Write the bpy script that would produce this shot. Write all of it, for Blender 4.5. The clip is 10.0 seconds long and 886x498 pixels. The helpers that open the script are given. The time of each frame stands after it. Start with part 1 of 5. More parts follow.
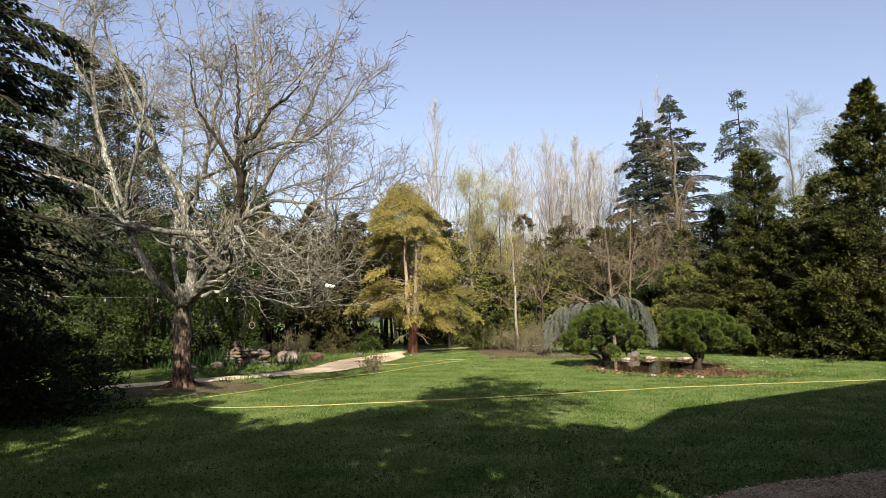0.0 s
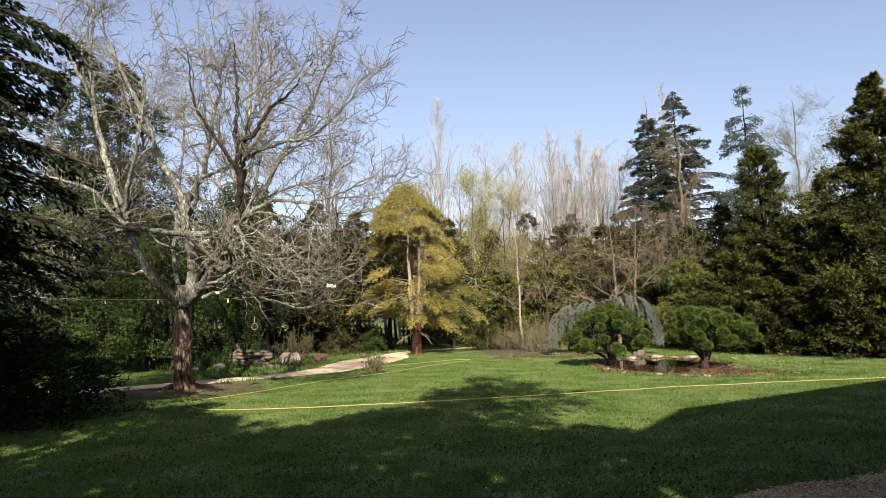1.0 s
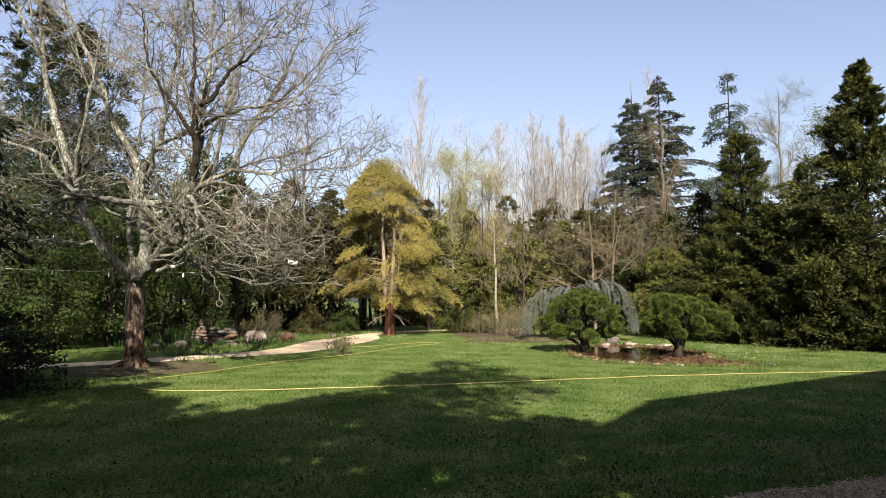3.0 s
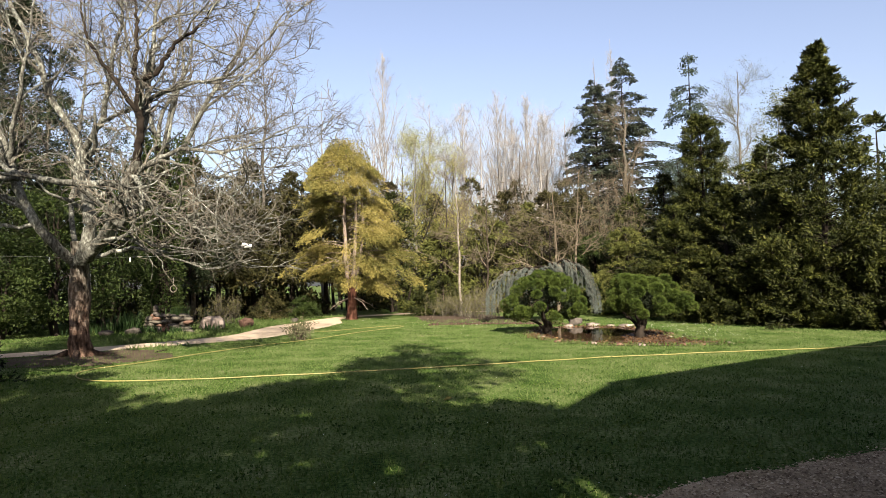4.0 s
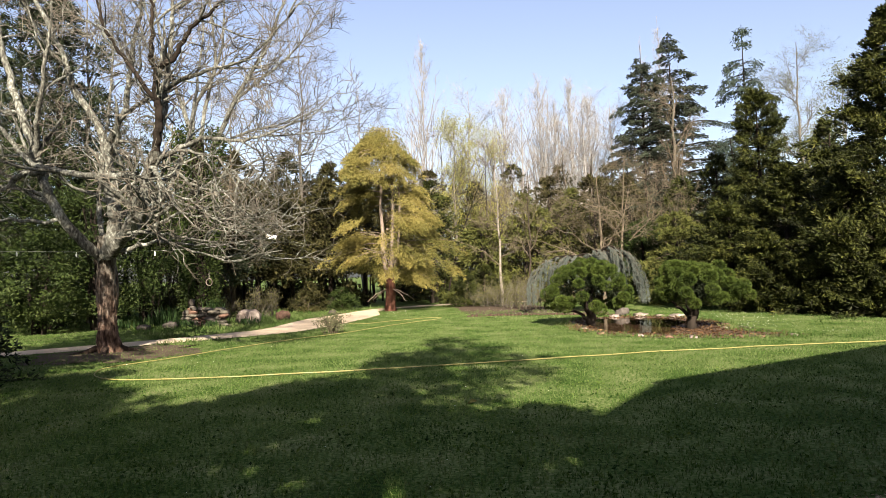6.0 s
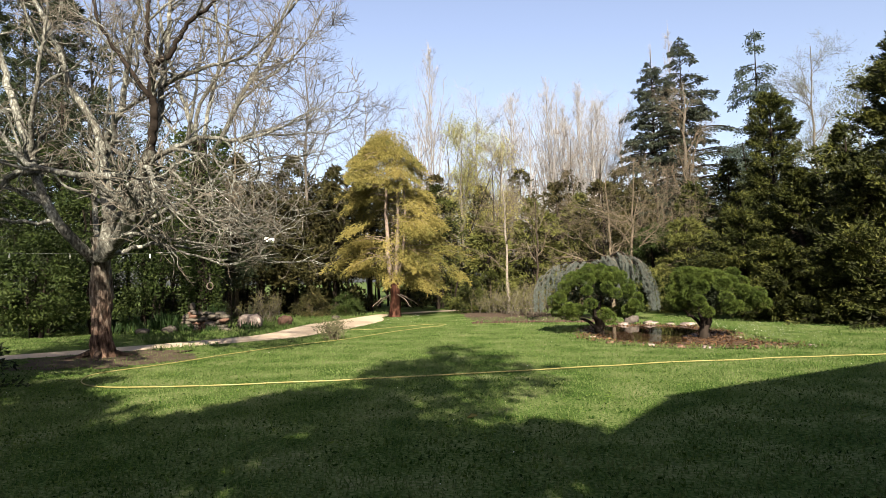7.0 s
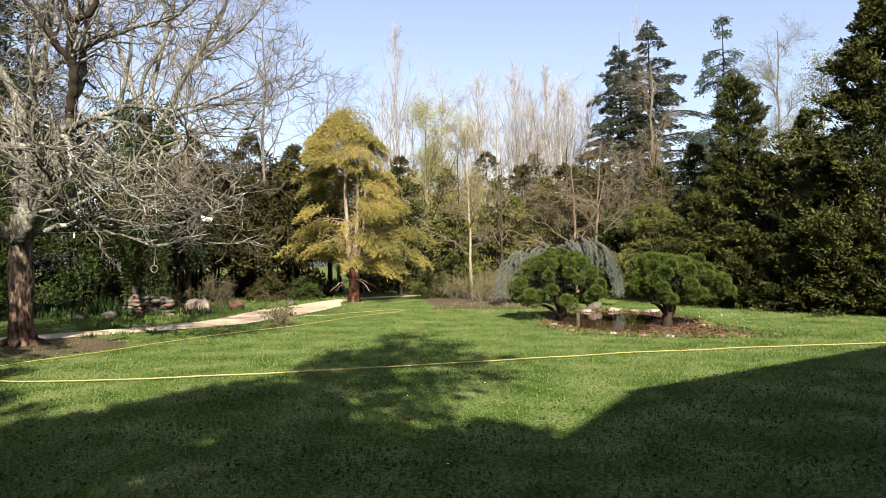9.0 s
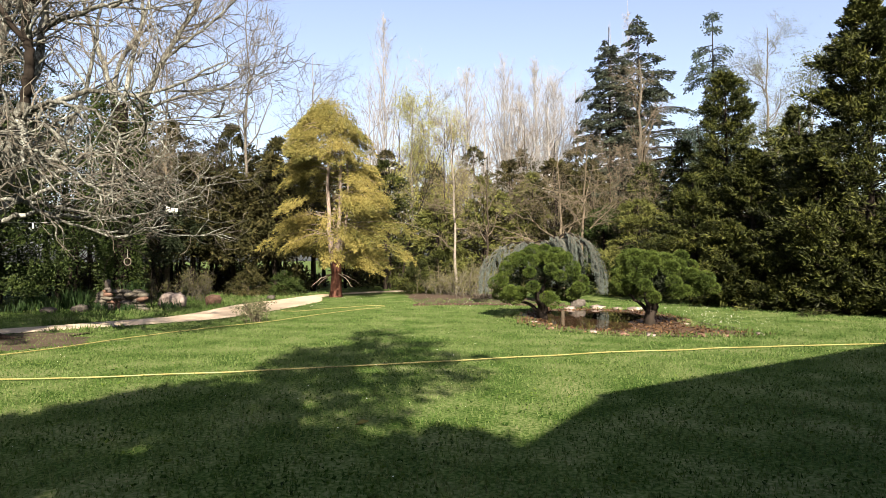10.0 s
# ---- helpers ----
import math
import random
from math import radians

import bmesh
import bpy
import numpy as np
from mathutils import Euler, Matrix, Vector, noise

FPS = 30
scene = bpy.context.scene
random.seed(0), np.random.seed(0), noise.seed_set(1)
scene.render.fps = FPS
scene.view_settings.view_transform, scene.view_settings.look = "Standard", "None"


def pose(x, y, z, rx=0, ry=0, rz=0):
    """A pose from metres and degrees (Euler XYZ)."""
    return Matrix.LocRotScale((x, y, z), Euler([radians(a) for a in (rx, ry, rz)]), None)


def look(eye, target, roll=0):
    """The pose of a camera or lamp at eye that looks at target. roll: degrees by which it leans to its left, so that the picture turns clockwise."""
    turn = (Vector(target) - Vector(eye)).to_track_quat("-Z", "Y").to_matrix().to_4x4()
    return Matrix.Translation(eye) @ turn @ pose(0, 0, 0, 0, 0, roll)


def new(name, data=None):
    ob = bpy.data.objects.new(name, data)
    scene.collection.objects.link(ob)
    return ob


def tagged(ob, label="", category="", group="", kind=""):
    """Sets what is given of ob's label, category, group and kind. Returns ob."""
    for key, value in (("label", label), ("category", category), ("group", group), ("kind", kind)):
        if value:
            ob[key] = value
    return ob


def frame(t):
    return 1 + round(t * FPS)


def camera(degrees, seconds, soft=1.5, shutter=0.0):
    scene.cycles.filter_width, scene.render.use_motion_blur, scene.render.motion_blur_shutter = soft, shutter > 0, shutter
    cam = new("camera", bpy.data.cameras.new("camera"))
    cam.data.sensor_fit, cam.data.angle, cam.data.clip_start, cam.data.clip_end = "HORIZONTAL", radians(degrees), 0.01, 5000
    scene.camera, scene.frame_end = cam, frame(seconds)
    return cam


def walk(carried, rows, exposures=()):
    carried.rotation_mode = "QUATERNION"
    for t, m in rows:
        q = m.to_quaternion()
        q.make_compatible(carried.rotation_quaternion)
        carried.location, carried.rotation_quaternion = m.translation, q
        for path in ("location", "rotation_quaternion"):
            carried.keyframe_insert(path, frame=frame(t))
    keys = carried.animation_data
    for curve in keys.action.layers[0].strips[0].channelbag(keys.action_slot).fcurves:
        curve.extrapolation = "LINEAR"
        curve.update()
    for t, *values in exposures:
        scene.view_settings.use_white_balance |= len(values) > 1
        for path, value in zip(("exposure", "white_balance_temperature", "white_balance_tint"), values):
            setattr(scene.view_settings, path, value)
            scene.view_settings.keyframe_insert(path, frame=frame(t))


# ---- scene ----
cam = camera(70.5, 10.0, soft=0.75)
PATH = [
    (0, (0.816, 0.454, 1.751), (0.427, 2.403, 1.972), -1.3),
    (0.5, (0.82, 0.507, 1.73), (0.5, 2.47, 1.944), -1.7),
    (1, (0.835, 0.666, 1.736), (0.432, 2.612, 1.958), -1.7),
    (1.5, (0.857, 0.846, 1.729), (0.509, 2.806, 1.931), -2.2),
    (2, (0.906, 1.004, 1.719), (0.572, 2.968, 1.889), -1.5),
    (2.5, (0.995, 1.247, 1.72), (0.614, 3.203, 1.888), -0.3),
    (4, (1.121, 1.898, 1.689), (0.876, 3.88, 1.8), -0.9),
    (4.5, (1.17, 2.105, 1.7), (0.932, 4.089, 1.765), -1.7),
    (5, (1.255, 2.372, 1.714), (0.927, 4.342, 1.817), -0.2),
    (5.5, (1.319, 2.596, 1.705), (0.942, 4.559, 1.78), -1.3),
    (7, (1.328, 3.368, 1.688), (0.913, 5.322, 1.788), -1.2),
    (7.5, (1.404, 3.596, 1.684), (0.975, 5.547, 1.79), -0.7),
    (8, (1.436, 3.85, 1.68), (1.063, 5.811, 1.802), -0.6),
    (8.5, (1.434, 4.113, 1.66), (1.09, 6.082, 1.744), -0.3),
    (9, (1.503, 4.322, 1.674), (1.183, 6.296, 1.723), -0.8),
    (9.5, (1.648, 4.576, 1.665), (1.27, 6.539, 1.726), 1.1),
    (10, (1.76, 4.821, 1.66), (1.468, 6.799, 1.695), -0.3),
]
walk(cam, [(t, look(eye, target, roll)) for t, eye, target, roll in PATH], [(0.0, 2.08, 6700, 16), (2.5, 2.10, 6700, 16), (4.0, 2.23, 6700, 16), (5.5, 2.36, 6700, 16), (7.0, 2.24, 6700, 16), (8.5, 2.26, 6700, 16), (9.5, 2.38, 6700, 16), (10.0, 2.38, 6700, 16)])

# ---- light ----
SUN_AZ, SUN_EL = 164.0, 32.0
world = bpy.data.worlds.new("world")
scene.world = world
world.use_nodes = True
wn, wl = world.node_tree.nodes, world.node_tree.links
sky = wn.new("ShaderNodeTexSky")
sky.sky_type, sky.sun_disc = "NISHITA", False
sky.sun_elevation, sky.sun_rotation = radians(SUN_EL), radians(SUN_AZ)
sky.air_density, sky.dust_density, sky.ozone_density = 1.0, 3.0, 1.2
haze = wn.new("ShaderNodeHueSaturation")
haze.inputs["Hue"].default_value = 0.504
haze.inputs["Saturation"].default_value = 0.88
wl.new(sky.outputs[0], haze.inputs["Color"])
wl.new(haze.outputs[0], wn["Background"].inputs[0])
wn["Background"].inputs[1].default_value = 0.053
sun_data = bpy.data.lights.new("sun", "SUN")
sun_data.energy, sun_data.angle, sun_data.color = 5.0, radians(0.55), (1.0, 0.9, 0.72)
sun = new("sun", sun_data)
_a, _e = radians(SUN_AZ), radians(SUN_EL)
SUN_DIR = Vector((math.sin(_a) * math.cos(_e), math.cos(_a) * math.cos(_e), math.sin(_e)))
sun.matrix_world = look(SUN_DIR * 60, (0, 0, 0))


# ---- materials ----
def node_mat(name, rough=0.8):
    m = bpy.data.materials.new(name)
    m.use_nodes = True
    b = m.node_tree.nodes["Principled BSDF"]
    b.inputs["Roughness"].default_value = rough
    b.inputs["Specular IOR Level"].default_value = 0.1
    return m, m.node_tree.nodes, m.node_tree.links, b


def ramp(nodes, cols):
    r = nodes.new("ShaderNodeValToRGB")
    el = r.color_ramp.elements
    while len(el) < len(cols):
        el.new(0.5)
    for i, c in enumerate(cols):
        el[i].position = i / (len(cols) - 1)
        el[i].color = (*c, 1)
    return r


def surface(name, cols, scale=4.0, fine=40.0, rough=0.85, bump=0.4, dist=0.02, stretch=(1, 1, 1), spec=0.12, mix=0.5):
    """A rough natural surface: coarse stains and fine grain over a colour range, with relief."""
    m, n, l, b = node_mat(name, rough)
    b.inputs["Specular IOR Level"].default_value = spec
    co, mp = n.new("ShaderNodeTexCoord"), n.new("ShaderNodeMapping")
    mp.inputs["Scale"].default_value = stretch
    l.new(co.outputs["Object"], mp.inputs["Vector"])
    a, f = n.new("ShaderNodeTexNoise"), n.new("ShaderNodeTexNoise")
    for t, s in ((a, scale), (f, fine)):
        t.inputs["Scale"].default_value, t.inputs["Detail"].default_value = s, 6.0
        l.new(mp.outputs[0], t.inputs["Vector"])
    x = n.new("ShaderNodeMix")
    x.inputs["Factor"].default_value = mix
    l.new(a.outputs["Fac"], x.inputs["A"]), l.new(f.outputs["Fac"], x.inputs["B"])
    st = n.new("ShaderNodeMapRange")
    st.inputs["From Min"].default_value, st.inputs["From Max"].default_value = 0.34, 0.66
    l.new(x.outputs["Result"], st.inputs["Value"])
    r = ramp(n, cols)
    l.new(st.outputs[0], r.inputs[0]), l.new(r.outputs[0], b.inputs["Base Color"])
    bp = n.new("ShaderNodeBump")
    bp.inputs["Strength"].default_value, bp.inputs["Distance"].default_value = bump, dist
    l.new(x.outputs["Result"], bp.inputs["Height"]), l.new(bp.outputs[0], b.inputs["Normal"])
    return m


def leafy(name, cols, rough=0.55, through_light=0.25, patch=0.7, share=0.45):
    """Leaves: each one has its own tint, and sprays drift in colour together."""
    m, n, l, b = node_mat(name, rough)
    g, co, ns = n.new("ShaderNodeNewGeometry"), n.new("ShaderNodeTexCoord"), n.new("ShaderNodeTexNoise")
    ns.inputs["Scale"].default_value, ns.inputs["Detail"].default_value = patch, 3.0
    l.new(co.outputs["Object"], ns.inputs["Vector"])
    st = n.new("ShaderNodeMapRange")
    st.inputs["From Min"].default_value, st.inputs["From Max"].default_value = 0.32, 0.68
    l.new(ns.outputs["Fac"], st.inputs["Value"])
    x = n.new("ShaderNodeMix")
    x.inputs["Factor"].default_value = share
    l.new(g.outputs["Random Per Island"], x.inputs["A"]), l.new(st.outputs[0], x.inputs["B"])
    r = ramp(n, cols)
    l.new(x.outputs["Result"], r.inputs[0]), l.new(r.outputs[0], b.inputs["Base Color"])
    tr, mx = n.new("ShaderNodeBsdfTranslucent"), n.new("ShaderNodeMixShader")
    mx.inputs[0].default_value = through_light
    l.new(r.outputs[0], tr.inputs["Color"]), l.new(b.outputs[0], mx.inputs[1]), l.new(tr.outputs[0], mx.inputs[2])
    l.new(mx.outputs[0], n["Material Output"].inputs["Surface"])
    return m


M_LAWN = surface("lawn_turf", [(0.006, 0.0165, 0.0024), (0.024, 0.049, 0.0088), (0.067, 0.09, 0.031), (0.117, 0.126, 0.062)], 1.1, 24.0, 0.95, 0.5, 0.02, mix=0.55, spec=0.03)
M_BLADE = leafy("grass_blades", [(0.013, 0.033, 0.005), (0.0355, 0.07, 0.014), (0.0735, 0.104, 0.034), (0.107, 0.124, 0.054)], 0.8, 0.25, 0.6)
M_PATH = surface("pale_gravel_path", [(0.221, 0.176, 0.128), (0.312, 0.258, 0.191), (0.378, 0.322, 0.251)], 1.2, 60.0, 0.95, 0.5, 0.01)
M_GRAVEL = surface("pea_gravel_bed", [(0.075, 0.052, 0.03), (0.19, 0.142, 0.09), (0.33, 0.262, 0.18)], 2.0, 70.0, 0.95, 0.8, 0.02)
M_SOIL = surface("bare_soil", [(0.0228, 0.0157, 0.0105), (0.043, 0.0313, 0.0222), (0.0632, 0.0498, 0.0366)], 1.8, 30.0, 0.95, 0.8, 0.03)
M_MUD = surface("wet_mud", [(0.013, 0.0075, 0.004), (0.04, 0.022, 0.0115), (0.078, 0.046, 0.025)], 2.5, 22.0, 0.6, 0.9, 0.04, spec=0.5)
M_BARK_GREY = surface("lichen_grey_bark", [(0.012, 0.0115, 0.009), (0.043, 0.0435, 0.037), (0.096, 0.1, 0.087), (0.205, 0.22, 0.198)], 2.6, 24.0, 0.92, 1.0, 0.04, (0.87, 0.96, 0.4), mix=0.62)
M_BARK_BROWN = surface("furrowed_brown_bark", [(0.005, 0.0034, 0.0026), (0.015, 0.01, 0.0075), (0.034, 0.0235, 0.0178), (0.068, 0.05, 0.039)], 7.0, 30.0, 0.95, 1.0, 0.09, (0.85, 0.85, 0.187))
M_BARK_RED = surface("red_brown_bark", [(0.0186, 0.00837, 0.00558), (0.0465, 0.0195, 0.013), (0.0794, 0.0372, 0.0247)], 3.0, 18.0, 0.9, 0.8, 0.03, (0.75, 0.75, 0.15))
M_BARK_PALE = surface("pale_pinkish_bark", [(0.06, 0.048, 0.039), (0.125, 0.101, 0.084), (0.186, 0.157, 0.133)], 2.5, 18.0, 0.9, 0.7, 0.03, (1, 1, 0.25))
M_BARK_DARK = surface("dark_bark", [(0.00423, 0.00339, 0.00254), (0.0101, 0.00793, 0.00592), (0.0203, 0.0161, 0.0127)], 3.0, 18.0, 0.92, 0.8, 0.03, (0.42, 0.42, 0.105))
M_TWIG = surface("tan_twigs", [(0.033, 0.0275, 0.0185), (0.068, 0.0575, 0.041), (0.118, 0.102, 0.075)], 1.2, 12.0, 0.85, 0.2, 0.01)
M_TWIG_GREY = surface("grey_twigs", [(0.025, 0.0225, 0.0172), (0.062, 0.057, 0.046), (0.116, 0.108, 0.09)], 1.2, 12.0, 0.85, 0.2, 0.01)
M_TWIG_DARK = surface("dark_brown_twigs", [(0.00806, 0.00645, 0.00443), (0.0202, 0.0161, 0.0117), (0.0403, 0.033, 0.0242)], 1.2, 12.0, 0.9, 0.2, 0.01)
M_CORD = surface("grey_white_cable", [(0.169, 0.169, 0.164), (0.226, 0.226, 0.22), (0.271, 0.271, 0.265)], 3.0, 20.0, 0.6, 0.05, 0.002)
M_TWIG_POPLAR = surface("poplar_twigs", [(0.072, 0.072, 0.071), (0.135, 0.135, 0.133), (0.21, 0.21, 0.207)], 1.2, 12.0, 0.85, 0.2, 0.01)
M_BIRCH = surface("white_birch_bark", [(0.0626, 0.0558, 0.0446), (0.12, 0.109, 0.0918), (0.179, 0.165, 0.143)], 4.0, 14.0, 0.8, 0.3, 0.01, (0.72, 0.72, 1.44))
L_GOLD = leafy("golden_sprays", [(0.046, 0.053, 0.016), (0.1, 0.099, 0.029), (0.172, 0.15, 0.046), (0.23, 0.187, 0.063)], 0.6, 0.35, 0.5, 0.55)
L_CYPRESS = leafy("olive_cypress_sprays", [(0.0027, 0.0042, 0.0014), (0.0108, 0.0147, 0.0034), (0.029, 0.0355, 0.0076), (0.067, 0.072, 0.0165)], 0.6, 0.1, 0.9, 0.5)
L_SPRUCE = leafy("dark_spruce_needles", [(0.00536, 0.00893, 0.00446), (0.0134, 0.0205, 0.00893), (0.0268, 0.0357, 0.0161)], 0.6, 0.15, 0.6)
L_FIR = leafy("blue_green_fir_needles", [(0.0134, 0.0223, 0.0161), (0.0268, 0.0393, 0.0286), (0.0446, 0.0603, 0.0446)], 0.6, 0.15, 0.6)
# Near-black needles: shade put into the colour, for foliage that stands in shade.
L_DARK = leafy("shade_dark_needles", [(0.00356, 0.00642, 0.00285), (0.00856, 0.0136, 0.0057), (0.0178, 0.0256, 0.00998)], 0.6, 0.15, 0.8)
L_JUNIPER = leafy("bright_juniper_tufts", [(0.0125, 0.0235, 0.0048), (0.031, 0.049, 0.009), (0.06, 0.081, 0.0155)], 0.6, 0.2, 2.0)
L_CEDAR = leafy("blue_grey_cedar_needles", [(0.026, 0.034, 0.03), (0.049, 0.062, 0.056), (0.078, 0.093, 0.086)], 0.6, 0.15, 1.0)
L_LAUREL = leafy("laurel_leaves", [(0.00538, 0.0108, 0.00315), (0.0126, 0.0225, 0.00538), (0.0247, 0.0383, 0.00899), (0.0405, 0.0538, 0.0154)], 0.6, 0.2, 0.5)
L_YEW = leafy("brownish_yew_sprays", [(0.0075, 0.0092, 0.0037), (0.018, 0.0195, 0.0066), (0.036, 0.0345, 0.012), (0.058, 0.0505, 0.0205)], 0.6, 0.2, 0.5)
L_LIME = leafy("fresh_lime_leaves", [(0.13, 0.135, 0.036), (0.2, 0.2, 0.05), (0.27, 0.265, 0.08)], 0.6, 0.4, 0.8)
L_HAZE = leafy("young_grey_green_leaves", [(0.0564, 0.0688, 0.0363), (0.0967, 0.113, 0.0605), (0.145, 0.161, 0.093)], 0.6, 0.35, 0.8)
L_DRY = leafy("dry_straw", [(0.028, 0.031, 0.011), (0.066, 0.066, 0.026), (0.115, 0.106, 0.05)], 0.8, 0.25, 1.5)
L_IRIS = leafy("iris_blades", [(0.00769, 0.0192, 0.00577), (0.0154, 0.0327, 0.00961), (0.0231, 0.0442, 0.0135)], 0.5, 0.25, 2.0)
L_BUSH = leafy("pale_bush_leaves", [(0.0434, 0.0496, 0.0217), (0.0868, 0.0899, 0.0465), (0.161, 0.155, 0.105)], 0.6, 0.3, 2.0)
M_STONE = surface("weathered_stone", [(0.0208, 0.0178, 0.0149), (0.0417, 0.0372, 0.0322), (0.0714, 0.0654, 0.058)], 3.0, 20.0, 0.9, 0.7, 0.03)
M_STONE_PINK = surface("pinkish_boulder", [(0.065, 0.053, 0.045), (0.128, 0.107, 0.094), (0.205, 0.18, 0.162)], 3.0, 16.0, 0.9, 0.7, 0.03)
M_STONE_RED = surface("rusty_boulder", [(0.04, 0.0235, 0.0165), (0.082, 0.049, 0.036), (0.128, 0.082, 0.061)], 3.0, 16.0, 0.9, 0.7, 0.03)
M_STONE_MOSS = surface("mossy_grey_stone", [(0.03, 0.0275, 0.021), (0.062, 0.057, 0.045), (0.105, 0.098, 0.08)], 3.0, 20.0, 0.92, 0.8, 0.03)
M_LOG = surface("reddish_log_edging", [(0.0154, 0.00924, 0.00682), (0.0341, 0.0211, 0.0161), (0.058, 0.0392, 0.03)], 4.0, 24.0, 0.9, 0.7, 0.02, (0.55, 0.55, 0.165))
M_HOSE = surface("yellow_hose_rubber", [(0.112, 0.1, 0.03), (0.152, 0.138, 0.044), (0.182, 0.168, 0.066)], 3.0, 30.0, 0.5, 0.05, 0.002, spec=0.4)
M_WHITE = surface("white_plastic", [(0.62, 0.62, 0.6), (0.74, 0.74, 0.72), (0.8, 0.8, 0.79)], 6.0, 40.0, 0.45, 0.05, 0.002, spec=0.4)
M_IRON = surface("dull_grey_iron", [(0.062, 0.0589, 0.0527), (0.124, 0.118, 0.105), (0.186, 0.18, 0.167)], 8.0, 40.0, 0.6, 0.2, 0.004, spec=0.5)
M_WALL = surface("cream_render", [(0.298, 0.267, 0.217), (0.36, 0.329, 0.279), (0.397, 0.372, 0.322)], 1.5, 30.0, 0.9, 0.3, 0.01)
M_TILE = surface("terracotta_roof", [(0.0992, 0.0434, 0.0279), (0.174, 0.0806, 0.0527), (0.223, 0.118, 0.0806)], 2.0, 14.0, 0.85, 0.5, 0.02)
M_DAISY = surface("daisy_petals", [(0.72, 0.72, 0.68), (0.8, 0.8, 0.78), (0.84, 0.84, 0.82)], 9.0, 60.0, 0.7, 0.05, 0.002)


def lichen_trunk():
    """Furrowed brown bark that turns to pale grey lichen higher up the trunk."""
    m, n, l, b = node_mat("lichen_flecked_trunk", 0.93)
    co, mp = n.new("ShaderNodeTexCoord"), n.new("ShaderNodeMapping")
    mp.inputs["Scale"].default_value = (1, 1, 0.3)
    l.new(co.outputs["Object"], mp.inputs["Vector"])
    furrow, fleck = n.new("ShaderNodeTexNoise"), n.new("ShaderNodeTexNoise")
    furrow.inputs["Scale"].default_value, furrow.inputs["Detail"].default_value = 14.0, 7.0
    fleck.inputs["Scale"].default_value, fleck.inputs["Detail"].default_value = 7.0, 5.0
    l.new(mp.outputs[0], furrow.inputs["Vector"]), l.new(co.outputs["Object"], fleck.inputs["Vector"])
    st = n.new("ShaderNodeMapRange")
    st.inputs["From Min"].default_value, st.inputs["From Max"].default_value = 0.34, 0.66
    l.new(furrow.outputs["Fac"], st.inputs["Value"])
    brown = ramp(n, [(0.009, 0.0055, 0.004), (0.036, 0.022, 0.0155), (0.082, 0.054, 0.04), (0.145, 0.105, 0.082)])
    grey = ramp(n, [(0.02, 0.0175, 0.0135), (0.068, 0.062, 0.05), (0.135, 0.132, 0.11), (0.25, 0.254, 0.222)])
    l.new(st.outputs[0], brown.inputs[0]), l.new(st.outputs[0], grey.inputs[0])
    sp, up, ad = n.new("ShaderNodeSeparateXYZ"), n.new("ShaderNodeMapRange"), n.new("ShaderNodeMath")
    l.new(co.outputs["Object"], sp.inputs[0])
    up.inputs["From Min"].default_value, up.inputs["From Max"].default_value = 0.6, 3.4
    up.inputs["To Min"].default_value, up.inputs["To Max"].default_value = -0.5, 0.5
    up.clamp = False
    l.new(sp.outputs["Z"], up.inputs["Value"])
    ad.use_clamp = True
    l.new(up.outputs[0], ad.inputs[0]), l.new(fleck.outputs["Fac"], ad.inputs[1])
    mx = n.new("ShaderNodeMix")
    mx.data_type = "RGBA"
    l.new(ad.outputs[0], mx.inputs[0]), l.new(brown.outputs[0], mx.inputs[6]), l.new(grey.outputs[0], mx.inputs[7])
    l.new(mx.outputs[2], b.inputs["Base Color"])
    bp = n.new("ShaderNodeBump")
    bp.inputs["Strength"].default_value, bp.inputs["Distance"].default_value = 1.0, 0.08
    l.new(furrow.outputs["Fac"], bp.inputs["Height"]), l.new(bp.outputs[0], b.inputs["Normal"])
    return m


M_TRUNK = lichen_trunk()


def water_mat():
    m, n, l, b = node_mat("dark_pond_water", 0.04)
    b.inputs["Base Color"].default_value = (0.03, 0.018, 0.011, 1)
    b.inputs["Specular IOR Level"].default_value = 0.5
    ns, bp = n.new("ShaderNodeTexNoise"), n.new("ShaderNodeBump")
    ns.inputs["Scale"].default_value = 5.0
    bp.inputs["Strength"].default_value, bp.inputs["Distance"].default_value = 0.08, 0.02
    l.new(ns.outputs["Fac"], bp.inputs["Height"]), l.new(bp.outputs[0], b.inputs["Normal"])
    return m


M_WATER = water_mat()

# ---- geometry ----
UP = np.array([0.0, 0.0, 1.0])


def unit(v):
    return v / np.maximum(np.linalg.norm(v, axis=-1, keepdims=True), 1e-9)


def build(name, geo, material, smooth=False):
    """One mesh from blocks of (vertices, faces), the faces of a block all with as many corners."""
    me = bpy.data.meshes.new(name)
    verts = np.concatenate([g[0] for g in geo]).astype(np.float32)
    loops, starts, base, at = [], [], 0, 0
    for v, f in geo:
        f = np.asarray(f)
        loops.append((f + base).ravel())
        starts.append(at + np.arange(len(f)) * f.shape[1])
        base, at = base + len(v), at + f.size
    loops, starts = np.concatenate(loops).astype(np.int32), np.concatenate(starts).astype(np.int32)
    me.vertices.add(len(verts)), me.loops.add(len(loops)), me.polygons.add(len(starts))
    me.vertices.foreach_set("co", verts.ravel())
    me.loops.foreach_set("vertex_index", loops)
    me.polygons.foreach_set("loop_start", starts)
    me.polygons.foreach_set("use_smooth", np.full(len(starts), smooth))
    me.update(calc_edges=True)
    me.validate()
    me.materials.append(material)
    return me


def part(name, geo, material, parent=None, label="", smooth=False):
    ob = new(name, build(name, geo, material, smooth))
    if parent:
        ob.parent = parent
    return tagged(ob, label)


